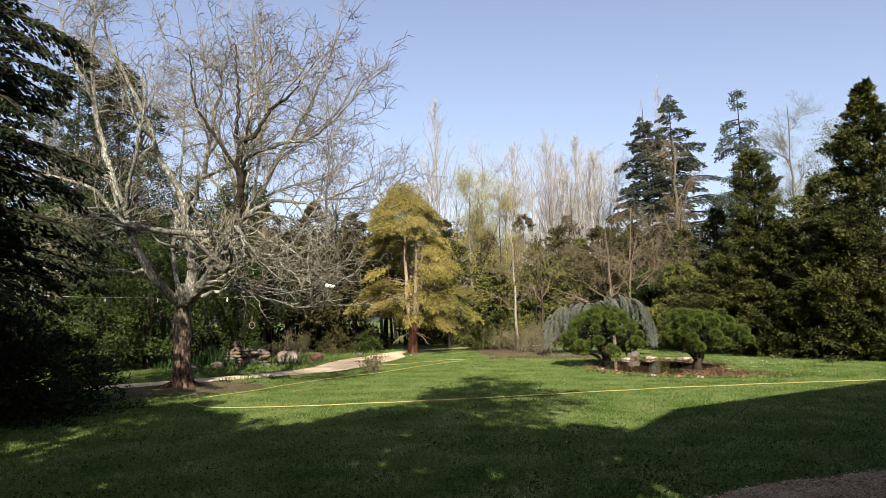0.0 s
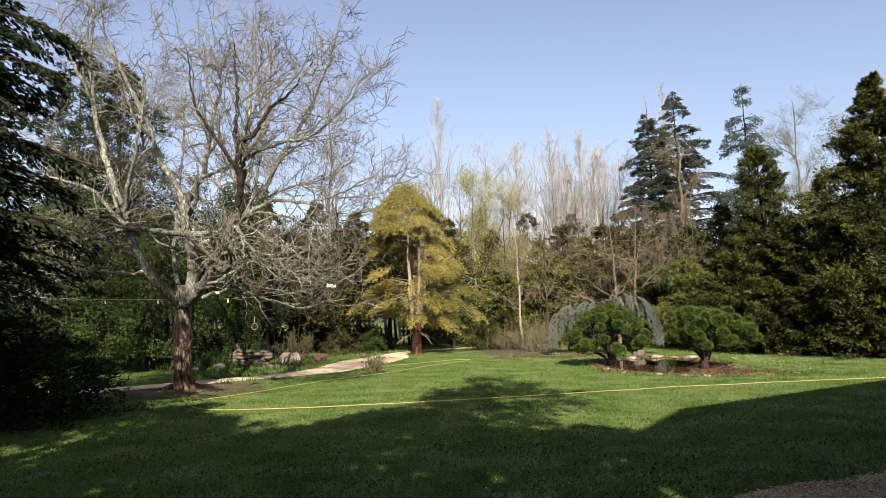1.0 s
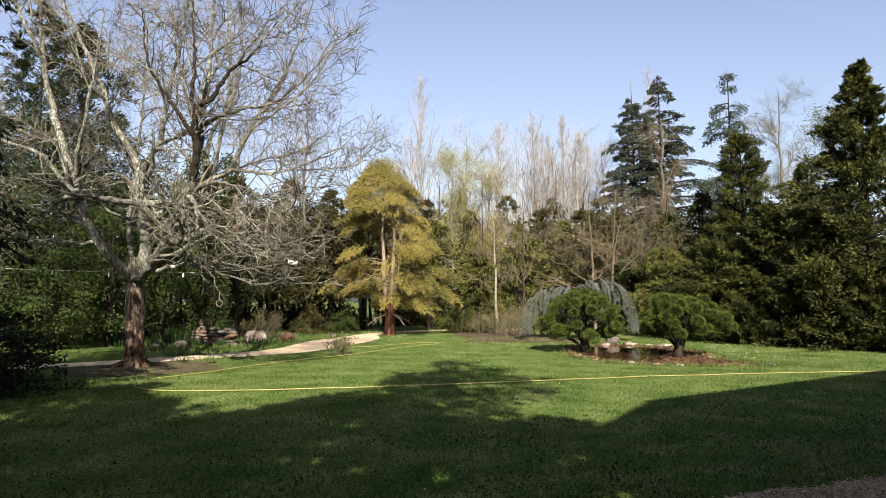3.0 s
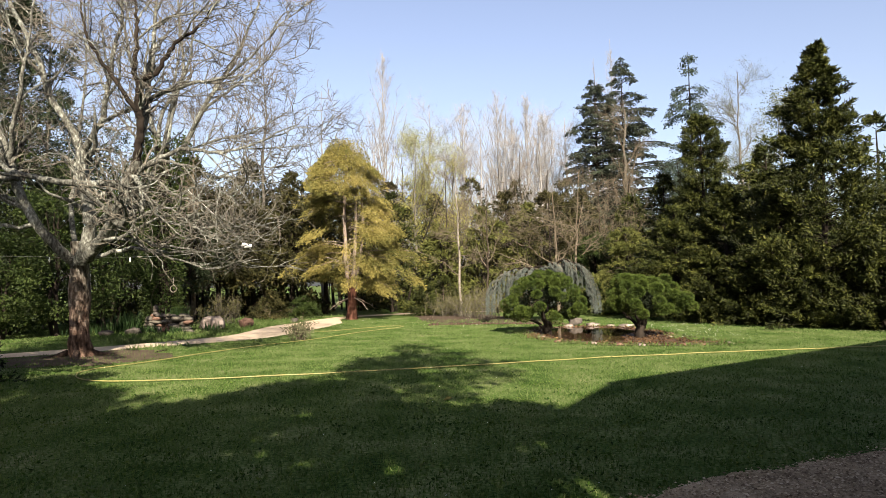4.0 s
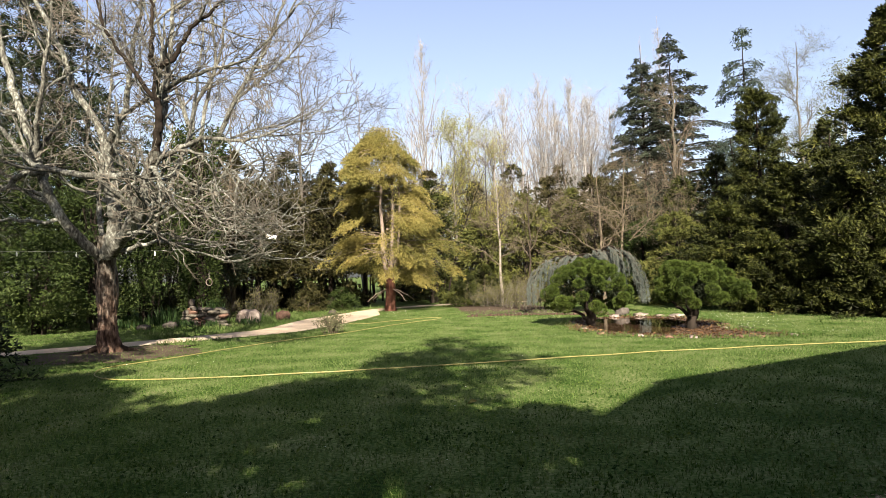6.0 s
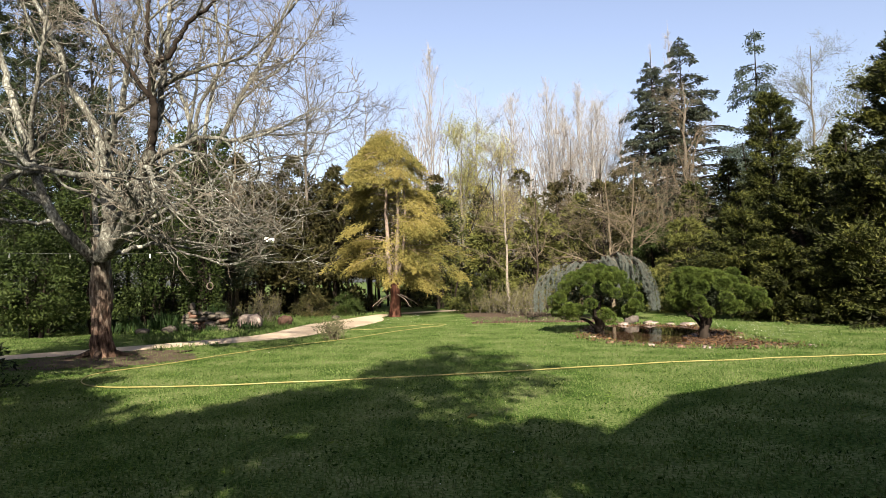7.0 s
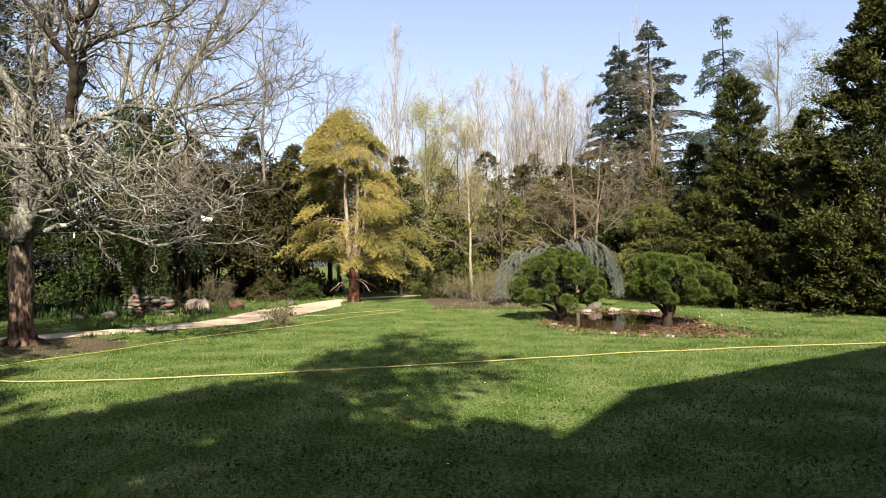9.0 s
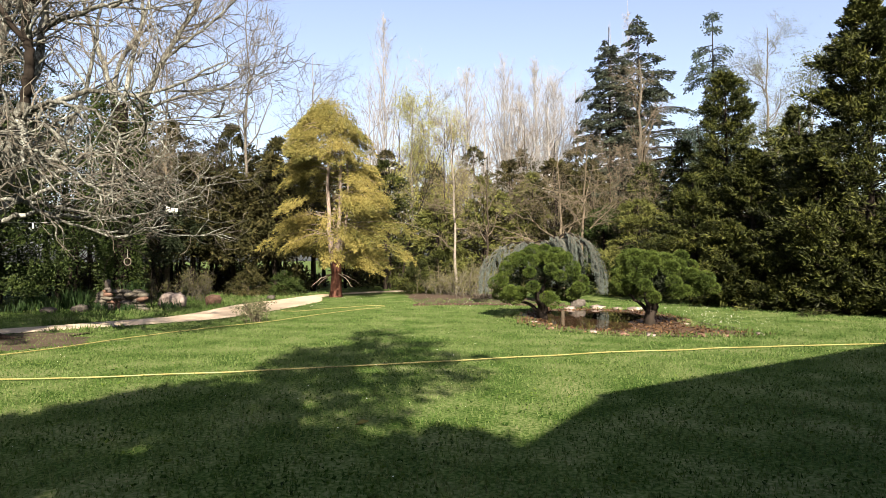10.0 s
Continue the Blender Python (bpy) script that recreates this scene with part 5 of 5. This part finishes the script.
def reeds(place, seed, n, h, spread, label):
    """A clump of dry upright stems and blades with a few twigs."""
    rg = np.random.default_rng(seed)
    clump = thing("dry_shrub", label, "shrub", place, group="dry shrubs round the lawn")
    st = np.stack([rg.normal(0, spread, n), rg.normal(0, spread, n), np.full(n, -0.02)], 1)
    P, R = run(rg, st, np.stack([rg.normal(0, 0.35, n), rg.normal(0, 0.35, n), np.ones(n)], 1), rg.uniform(0.5, 1.1, n) * h, np.full(n, 0.012), 6, 0.12, -0.02)
    P2, R2 = sprout(rg, P, R, 6, (0.25, 1), (15, 50), (0.25 * h, 0.5 * h), 3, 0.15, 0.0, 0.6, rmin=0.006)
    tagged(part("stemwork", [tubes(P, R, 4), tubes(P2, R2, 3)], M_TWIG_GREY, clump), kind="stuff")
    m = n * 26
    pts = np.concatenate([P.reshape(-1, 3), P2.reshape(-1, 3)])
    at = pts[rg.integers(0, len(pts), m)]
    part("leaves", [cards(rg, at, rg.normal(0, 0.7, at.shape) + UP * 0.4, rg.uniform(0.08, 0.2, m), 0.025)], L_DRY, clump)
    return clump


for x, y, h, s, lab in ((-2.9, 34.8, 1.6, 131, "dry straw-coloured stems under a birch"), (-1.5, 33.8, 1.8, 132, "dry straw-coloured stems beside weeping cedar"), (-0.6, 32.2, 1.5, 135, "dry straw-coloured stems beside weeping cedar"), (-12.4, 29.6, 1.7, 136, "dry twiggy shrub by the rocks"), (-13.6, 28.2, 1.3, 137, "dry twiggy shrub by the rocks"), (-1.0, 35.4, 2.0, 138, "dry straw-coloured stems beside weeping cedar")):
    reeds((x, y, 0), s, 36, h * 0.8, 0.4, lab)
for x, y, H, s, lf, lab in ((-4.0, 35.6, 1.7, 133, L_CYPRESS, "small olive shrub beside the path"), (-10.2, 33.5, 1.2, 134, L_LAUREL, "small green shrub by the golden conifer"), (-3.2, 36.4, 2.2, 139, L_CYPRESS, "small olive shrub beside the path"), (-11.8, 33.0, 1.5, 140, L_YEW, "small dark shrub under the thicket")):
    plume_tree("shrub", lab, (x, y, 0), H, H * 0.62, s, lf, M_TWIG, plumes=45, per=90, size=0.16, category="shrub", trunk_r=0.03)
# brownish leafless thicket that closes the gaps between the evergreens
for x, y, H, r, s in ((-15.0, 36.0, 8.5, 3.0, 202), (-3.4, 40.5, 9.5, 2.8, 205), (-0.8, 38.5, 8.0, 2.6, 206), (5.6, 38.0, 8.0, 3.0, 207), (1.2, 42.5, 10.5, 3.0, 208), (6.6, 34.5, 5.0, 2.2, 210), (-6.8, 44.0, 11.5, 3.2, 211)):
    bare_tree("thicket_tree", "slender brown leafless tree in the thicket", (x, y, 0), H, r, s, M_TWIG_DARK, M_TWIG_DARK if x < -8 else M_TWIG, 12, 0.08, 0.2, (5, 5, 1), group="leafless thicket")

# ---- bush, rocks and ornaments by the path ----
def pale_bush():
    rg = np.random.default_rng(141)
    bush = thing("flowering_bush", "small twiggy bush with sparse pale leaves", "bush", (-5.75, 20.9, 0))
    st = np.stack([rg.normal(0, 0.12, 26), rg.normal(0, 0.12, 26), np.full(26, -0.02)], 1)
    P, R = run(rg, st, np.stack([rg.normal(0, 0.6, 26), rg.normal(0, 0.6, 26), np.ones(26)], 1), rg.uniform(0.5, 0.85, 26), np.full(26, 0.012), 6, 0.1, 0.02)
    P2, R2 = sprout(rg, P, R, 6, (0.3, 1), (25, 60), (0.15, 0.35), 3, 0.15, 0.05, 0.6, rmin=0.004)
    tagged(part("stemwork", [tubes(P, R, 5), tubes(P2, R2, 3)], M_TWIG, bush), kind="stuff")
    pts = P2.reshape(-1, 3)
    at = pts[rg.integers(0, len(pts), 900)] + rg.normal(0, 0.03, (900, 3))
    part("leaves", [cards(rg, at, rg.normal(0, 1, at.shape) + UP * 0.4, rg.uniform(0.04, 0.09, 900), 0.035)], L_BUSH, bush)


pale_bush()


def dry_stone_bed(place, seed):
    """A raised bed edged in stacked rough stones, each a piece."""
    rg = np.random.default_rng(seed)
    bed = thing("dry_stone_wall", "low dry-stone wall of rough weathered stones", "stone wall", place, -6)
    kinds = [build("stone", [stone(rg, (1, 1, 1), 0.3)], m, True) for m in (M_STONE_MOSS, M_STONE, M_STONE_RED, M_STONE_MOSS, M_STONE_MOSS, M_STONE)]
    z = 0.0
    for row in range(6):
        h = rg.uniform(0.11, 0.16)
        x = -1.1 + rg.uniform(0, 0.2)
        while x < 1.1 - 0.12 * row + rg.uniform(-0.2, 0.1):
            w = rg.uniform(0.2, 0.5)
            ob = new("stone", kinds[rg.integers(6)])
            ob.parent = bed
            ob.location = (x + w / 2, rg.normal(0, 0.06) + row * 0.05, z + h / 2)
            ob.scale = (w * 1.15, 0.4, h * rg.uniform(1.25, 1.6))
            ob.rotation_euler = (rg.normal(0, 0.1), rg.normal(0, 0.1), rg.normal(0, 0.2))
            x += w
        z += h * 0.92
    return bed


dry_stone_bed((-12.2, 24.3, 0), 151)
rng = np.random.default_rng(152)
for x, y, s, m, lab in ((-11.0, 25.5, (1.0, 0.7, 0.68), M_STONE_PINK, "large pale pinkish boulder beside the path"), (-10.4, 27.2, (0.58, 0.5, 0.46), M_STONE_RED, "rusty red boulder beside the path"), (-13.1, 23.6, (0.6, 0.5, 0.3), M_STONE, "small grey stone beside the path"), (-13.8, 23.0, (0.5, 0.4, 0.25), M_STONE, "small grey stone beside the path"), (-9.4, 30.2, (0.35, 0.3, 0.25), M_STONE, "small grey stone beside the path")):
    alone("boulder", [stone(rng, s, 0.28, 3)], m, lab, "boulder", (x, y, s[2] * 0.36), True)


def iris_clump(place, seed, n=90, h=0.75):
    rg = np.random.default_rng(seed)
    st = np.stack([rg.normal(0, 0.2, n), rg.normal(0, 0.15, n), np.zeros(n)], 1)
    way = np.stack([rg.normal(0, 0.22, n), rg.normal(0, 0.22, n), np.ones(n)], 1)
    alone("iris_clump", [cards(rg, st, way, rg.uniform(0.6, 1.1, n) * h, 0.05, 0.15)], L_IRIS, "clump of upright green iris blades", "plant", place, group="plants by the stone wall")


iris_clump((-13.8, 24.0, 0), 161)
iris_clump((-14.2, 23.4, 0), 162, 60, 0.5)
iris_clump((-10.6, 24.6, 0), 163, 50, 0.4)
iris_clump((-14.9, 23.0, 0), 164, 60, 0.45)

iris_clump((-13.5, 23.9, 0), 165, 120, 0.85)
iris_clump((-12.7, 23.75, 0), 166, 80, 0.36)
iris_clump((-11.6, 23.85, 0), 167, 80, 0.3)
iris_clump((-12.1, 24.75, 0.1), 168, 60, 0.95)

arch = thing("garden_arch", "thin grey iron arch with hanging ring ornament", "garden arch", (-12.25, 24.75, 0))
a = np.linspace(0, math.pi, 17)
hoop = [(-0.9, 0, 0.0)] + [(-0.9 * math.cos(t), 0, 1.25 + 0.85 * math.sin(t)) for t in a] + [(0.9, 0, 0.0)]
part("hoop", [rod(hoop, 0.009, 6)], M_BARK_DARK, arch, smooth=True)
chain = part("chain", [rod([(0, 0, 2.1), (0, 0, 1.8)], 0.012, 5)], M_IRON, arch)
ring = [(0.0 + 0.13 * math.cos(t), 0, 1.66 + 0.13 * math.sin(t)) for t in np.linspace(0, 2 * math.pi, 17)]
part("ring", [rod(ring, 0.02, 6)], M_STONE_PINK, chain, "pale hanging ring", True)

orn = thing("stone_ornament", "small pale stone ornament on the stone wall", "ornament", (-12.85, 24.55, 0.72))
part("base", [stone(np.random.default_rng(3), (0.24, 0.2, 0.12), 0.1)], M_STONE, orn, smooth=True)
part("bowl", [moved(stone(np.random.default_rng(4), (0.2, 0.2, 0.3), 0.12), (0, 0, 0.18))], M_STONE, orn, smooth=True)

# ---- cord of bulbs strung along the low limb ----
cord = thing("string_lights", "white cord with white bulbs strung through branches", "string lights")
CORD = [(-15.5, 15.3, 2.8), (-13.0, 15.8, 2.6), (-10.3, 16.2, 2.5), (-8.7, 16.35, 2.47), (-7.2, 16.55, 2.5), (-5.75, 16.7, 2.72)]
q, w = limb(CORD, 0.0055, 0.0055, 40)
cable = part("cable", [tubes(q, w, 6)], M_CORD, cord, "white cable", True)
for f in (0.36, 0.52, 0.64, 0.74):
    p = q[0, int(f * 39)]
    bulb = part("bulb", [tubes(np.array([[p, p - UP * 0.03, p - UP * 0.05, p - UP * 0.1, p - UP * 0.13]]), np.array([[0.01, 0.01, 0.02, 0.02, 0.004]]), 8)], M_WHITE, cable, "white bulb", True)
hang, hw = limb([(-7.0, 16.4, 4.1), (-6.3, 16.6, 3.4), (-5.72, 16.72, 2.78)], 0.008, 0.008, 10)
part("hanger", [tubes(hang, hw, 6)], M_CORD, cord, "white cable", True)
lamp = thing("white_spotlight", "small white spotlight fixed at a branch end", "spotlight", (-5.65, 16.73, 2.72), 30)
housing = part("housing", [tubes(*limb([(-0.09, 0, 0.02), (0, 0, 0.0), (0.08, 0, -0.02)], 0.045, 0.05, 5), 10)], M_WHITE, lamp, smooth=True)
part("bracket", [box(0.04, 0.11, 0.07, (-0.02, 0, -0.05))], M_WHITE, lamp)
part("hood", [tubes(*limb([(0.07, 0, -0.015), (0.13, 0, -0.03)], 0.052, 0.056, 3), 10)], M_WHITE, housing, smooth=True)

# ---- garden hose ----
HOSE = [(10.5, 18.6), (8.6, 17.95), (7.1, 17.5), (5.2, 16.95), (3.15, 16.2), (1.05, 15.25), (-0.8, 14.35), (-2.6, 13.55), (-4.3, 12.9), (-5.6, 12.55), (-6.4, 12.48), (-6.95, 12.65), (-7.4, 13.05), (-7.8, 13.65), (-7.8, 14.15), (-7.5, 14.7), (-7.2, 15.7), (-6.5, 18.4), (-5.35, 20.9), (-4.6, 23.6), (-3.65, 26.0), (-3.45, 26.8), (-4.1, 26.9), (-5.2, 25.5), (-5.9, 24.1), (-6.5, 24.3)]
d = np.array(HOSE)
s = np.r_[0, np.cumsum(np.linalg.norm(np.diff(d, axis=0), axis=1))]
t = np.linspace(0, s[-1], 420)
line = np.stack([np.interp(t, s, d[:, 0]), np.interp(t, s, d[:, 1]), np.full(420, 0.03)], 1)
for _ in range(12):
    line[1:-1] = (line[:-2] + 2 * line[1:-1] + line[2:]) / 4
for i in range(420):
    v = noise.noise_vector(Vector((t[i] * 0.9, 3.1, 0)))
    line[i] += (0.07 * v.x, 0.07 * v.y, 0.008 * v.z)
alone("garden_hose", [tubes(line[None], np.full((1, 420), 0.0105), 8)], M_HOSE, "long yellow garden hose lying on the lawn", "garden hose", smooth=True)
alone("fallen_leaf", [cards(np.random.default_rng(2), np.array([[-0.02, 10.85, 0.035]]), np.array([[0.8, 0.5, 0.12]]), 0.16, 0.09, 0.2)], L_DRY, "pale dry fallen leaf on the grass", "leaf")

# ---- shade behind the camera: the house and its trees ----
def house():
    e = Vector((0.746, 0.666, 0))
    home = thing("house", "cream rendered house with a terracotta roof", "house", (4.76, 5.0, 0), math.degrees(math.atan2(e.y, e.x)))
    part("wall", [box(15, 8.4, 4.9, (7.7, -4.6, 0))], M_WALL, home)
    V = np.array([(0, 0, 4.95), (15.6, 0, 4.95), (15.6, -9.2, 4.95), (0, -9.2, 4.95), (0, -4.6, 7.3), (15.6, -4.6, 7.3)], float)
    part("roof", [(V, np.array([[0, 1, 5, 4], [2, 3, 4, 5]])), (V, np.array([[0, 4, 3], [1, 2, 5]])), (V - [0, 0, 0.12], np.array([[0, 3, 2, 1]]))], M_TILE, home)
    wing = Matrix.LocRotScale((5.64, 1.94, 0), Euler((0, 0, math.atan2(0.276, 0.961))), None)
    wv = np.array([(-2.3, 0, 5.2), (0, 0, 7.0), (2.3, 0, 5.2), (-2.3, -2.6, 5.2), (0, -2.6, 7.0), (2.3, -2.6, 5.2)], float)
    wf = np.array([[0, 1, 4, 3], [1, 2, 5, 4]])
    gv = np.array([(-2.0, 0, 0), (2.0, 0, 0), (2.0, 0, 5.43), (0, 0, 6.98), (-2.0, 0, 5.43)], float)
    gable = (np.concatenate([gv, gv - [0, 2.6, 0]]), np.array([[0, 1, 2, 3, 4], [9, 8, 7, 6, 5]]))
    sides = (gable[0], np.array([[0, 4, 9, 5], [1, 6, 7, 2]]))
    for name, geo, m in (("wing_roof", [(wv, wf), (wv - [0, 0, 0.1], wf[:, ::-1])], M_TILE), ("wing_wall", [gable, sides], M_WALL)):
        part(name, geo, m, home).matrix_world = wing
    part("gutter", [rod([(-0.05, 0.05, 4.93), (15.6, 0.05, 4.93)], 0.07, 8)], M_IRON, home)
    return home


house()
BACK = "tall trees behind the lawn's near edge"
conifer("tall_conifer", "tall dark conifer beside the house", (2.9, -2.0, 0), 12.0, 2.4, 171, L_SPRUCE, n=72, sprays=90, size=0.25, droop=0.2, z0=0.6, power=0.75, group=BACK)
conifer("tall_conifer", "tall dark conifer beside the house", (4.3, -2.5, 0), 14.3, 2.0, 172, L_SPRUCE, n=34, sprays=64, size=0.28, droop=0.2, z0=0.74, power=0.7, group=BACK, trunk_r=0.1)
for x, y, H, R, s in ((0.4, -8.0, 12.5, 3.4, 173), (2.0, -3.6, 10.4, 2.5, 178), (-3.0, -5.4, 12.2, 3.2, 174), (-7.0, -4.5, 13.8, 3.6, 175), (-11.5, -3.0, 11.0, 3.6, 176)):
    leafy_tree("shade_tree", "tall dense evergreen shading the lawn", (x, y, 0), H, R, s, L_LAUREL, blobs=100, per={173: 62, 178: 44, 174: 48}.get(s, 60), size=0.45, clear=0.3, category="evergreen tree", group=BACK, trunk_r=0.16)
leafy_tree("shade_tree", "dense rounded evergreen beside the house", (4.5, -1.7, 0), 8.2, 1.9, 177, L_LAUREL, blobs=80, per=70, size=0.36, clear=0.15, category="evergreen tree", group=BACK, trunk_r=0.12)

# ---- loose cover ----
def grass():
    rg = np.random.default_rng(181)
    tufts, per = 170000, 2
    y = 4.2 + 27 * rg.uniform(0, 1, tufts) ** 2.2
    x = 1.0 + rg.uniform(-1, 1, tufts) * (2.0 + 0.82 * y) - 0.12 * y
    keep = ~(inside(x, y, DRIVE) | inside(x, y, WALKWAY) | inside(x, y, RIM) | (inside(x, y, SOIL) & (rg.uniform(0, 1, tufts) < 0.4)))
    x, y = np.repeat(x[keep], per), np.repeat(y[keep], per)
    n = len(x)
    far = 1 + 0.06 * y
    x, y = x + rg.normal(0, 0.03, n) * far, y + rg.normal(0, 0.03, n) * far
    way = np.stack([rg.normal(0, 0.32, n), rg.normal(0, 0.32, n), np.ones(n)], 1)
    at = np.stack([x, y, np.full(n, -0.004)], 1)
    tagged(part("grass", [blades(rg, at, way, rg.uniform(0.02, 0.055, n) * (0.8 + 0.02 * y), rg.uniform(0.006, 0.012, n) * far)], M_BLADE), "short mown grass blades of the lawn", "grass", kind="stuff")


grass()


L_CLOVER = leafy("dark_clover_leaves", [(0.004, 0.012, 0.0015), (0.013, 0.034, 0.004), (0.036, 0.068, 0.0095), (0.085, 0.11, 0.028)], 0.8, 0.2, 0.9, 0.35)


def lawn_weeds():
    """Low clover and plantain leaves that mottle the turf."""
    rg = np.random.default_rng(186)
    n = 42000
    y = 4.2 + 19 * rg.uniform(0, 1, n) ** 1.5
    x = 1.0 + rg.uniform(-1, 1, n) * (2.0 + 0.85 * y) - 0.12 * y
    v = np.array([noise.noise(Vector((a * 0.9, b * 0.9, 7.0))) + 0.7 * noise.noise(Vector((a * 3.1, b * 3.1, 2.0))) for a, b in zip(x, y)])
    keep = (v > rg.uniform(-0.35, 0.45, n)) & ~(inside(x, y, DRIVE) | inside(x, y, SOIL) | inside(x, y, WALKWAY) | inside(x, y, RIM))
    x, y = x[keep], y[keep]
    n = len(x)
    way = np.stack([rg.normal(0, 1, n), rg.normal(0, 1, n), rg.uniform(0.15, 0.7, n)], 1)
    tagged(part("lawn_weeds", [cards(rg, np.stack([x, y, np.full(n, 0.012)], 1), way, rg.uniform(0.025, 0.06, n), rg.uniform(0.016, 0.032, n))], L_CLOVER), "low clover and plantain leaves in the lawn", "weeds", kind="stuff")


lawn_weeds()


def verge():
    """Longer grass and low greenery along the far side of the path and under the trees."""
    rg = np.random.default_rng(182)
    n = 60000
    x, y = rg.uniform(-24, -8.6, n), rg.uniform(16, 37, n)
    keep = ~(inside(x, y, WALKWAY) | inside(x, y, SOIL)) & (y > 20.0 - 1.05 * (x + 11.5)) & (y < 27 + rg.uniform(-8, 10, n))
    x, y = x[keep], y[keep]
    n = len(x)
    way = np.stack([rg.normal(0, 0.5, n), rg.normal(0, 0.5, n), np.ones(n)], 1)
    tagged(part("verge_grass", [blades(rg, np.stack([x, y, np.full(n, -0.01)], 1), way, rg.uniform(0.07, 0.22, n), rg.uniform(0.02, 0.04, n))], M_BLADE), "longer grass and weeds along the path verge", "grass", kind="stuff")


verge()


def daisies():
    rg = np.random.default_rng(183)
    x = np.r_[rg.uniform(5.5, 15, 1500), rg.uniform(-7, 1, 700), rg.uniform(-8, 9, 260)]
    y = np.r_[rg.uniform(19.6, 27, 1500), rg.uniform(26, 34, 700), rg.uniform(6, 24, 260)]
    keep = ~(inside(x, y, RIM) | inside(x, y, WALKWAY) | inside(x, y, DRIVE) | inside(x, y, SOIL))
    x, y = x[keep], y[keep]
    n = len(x)
    r = rg.uniform(0.003, 0.0065, n)
    a = np.arange(6) * math.pi / 3
    z = rg.uniform(0.03, 0.06, n)
    V = np.stack([x[:, None] + r[:, None] * np.cos(a), y[:, None] + r[:, None] * np.sin(a), z[:, None] + 0.4 * r[:, None] * np.sin(a + x[:, None])], -1).reshape(-1, 3)
    F = np.arange(n)[:, None] * 6 + np.arange(6)
    tagged(part("daisies", [(V, F)], M_DAISY), "scattered small white daisies in the lawn", "daisies", kind="stuff")


daisies()


def gravel():
    rg = np.random.default_rng(184)
    n = 32000
    x, y = rg.uniform(0.2, 6.2, n), 4.4 + 4.8 * rg.uniform(0, 1, n)
    keep = inside(x, y, DRIVE)
    x, y = x[keep] + rg.normal(0, 0.05, keep.sum()), y[keep] + rg.normal(0, 0.05, keep.sum())
    n = len(x)
    s = rg.uniform(0.005, 0.017, n)
    o = np.array([(1, 0, 0), (-1, 0, 0), (0, 1, 0), (0, -1, 0), (0, 0, 0.7), (0, 0, -0.7)], float)
    V = np.stack([x, y, 0.008 + s * 0.4], 1)[:, None] + o * s[:, None, None] * rg.uniform(0.7, 1.3, (n, 6, 1))
    F = np.array([[0, 2, 4], [2, 1, 4], [1, 3, 4], [3, 0, 4]])
    F = (np.arange(n)[:, None, None] * 6 + F).reshape(-1, 3)
    tagged(part("gravel_stones", [(V.reshape(-1, 3), F)], L_STONES), "loose pinkish pea gravel stones", "gravel", kind="stuff")


L_STONES = leafy("pea_gravel_stones", [(0.05, 0.034, 0.021), (0.16, 0.12, 0.08), (0.29, 0.23, 0.16), (0.43, 0.36, 0.27)], 0.9, 0.0, 2.0, 0.2)
gravel()


def far_woods():
    """The wood beyond the garden, too far to tell its trees apart."""
    rg = np.random.default_rng(185)
    n = 420
    x = rg.uniform(-52, 46, n)
    y = 58 + rg.uniform(0, 16, n) + 0.004 * x**2
    h = rg.uniform(2.0, 7.5, n) + 1.2 * np.sin(x * 0.3)
    h = np.where(x < -7, rg.uniform(3.0, 10.5, n), h)
    c = np.stack([x, y, h], 1)
    tagged(part("far_woods", [clumps(rg, c, rg.uniform(1.2, 2.4, n), 110, 0.6, 0.3, 0.6, 0.1, 0.8, 0.6, 0.3)], L_YEW), "distant dark mixed woodland behind the garden", "woodland", kind="stuff")
    m = 120
    ux = rg.uniform(-26, 2, m)
    uy = np.where(ux < -9.5, rg.uniform(35, 46, m), rg.uniform(42, 50, m))
    low = np.stack([ux, uy, rg.uniform(0.2, 1.3, m)], 1)
    tagged(part("undergrowth", [clumps(rg, low, rg.uniform(0.5, 1.0, m), 110, 0.3, 0.16, 0.6, 0.2, 0.8, 0.6, 0.3)], L_YEW), "dark brambly undergrowth between the far trunks", "undergrowth", kind="stuff")
    st = np.stack([rg.uniform(-30, 14, 160), rg.uniform(34, 56, 160), np.full(160, -0.1)], 1)
    st = st[st[:, 1] > 42 - 0.45 * np.abs(st[:, 0])]
    k = len(st)
    P, R = run(rg, st, np.stack([rg.normal(0, 0.12, k), rg.normal(0, 0.12, k), np.ones(k)], 1), rg.uniform(5, 9, k), rg.uniform(0.05, 0.13, k), 8, 0.04, 0.02)
    P1, R1 = sprout(rg, P, R, 14, (0.2, 1), (30, 65), (0.8, 2.2), 4, 0.15, 0.03, 0.5, rmin=0.01)
    tagged(part("thicket_stems", [tubes(P, R, 5), tubes(P1, R1, 3)], M_BARK_DARK), "thin dark stems of the thicket behind", "thicket", kind="stuff")


far_woods()
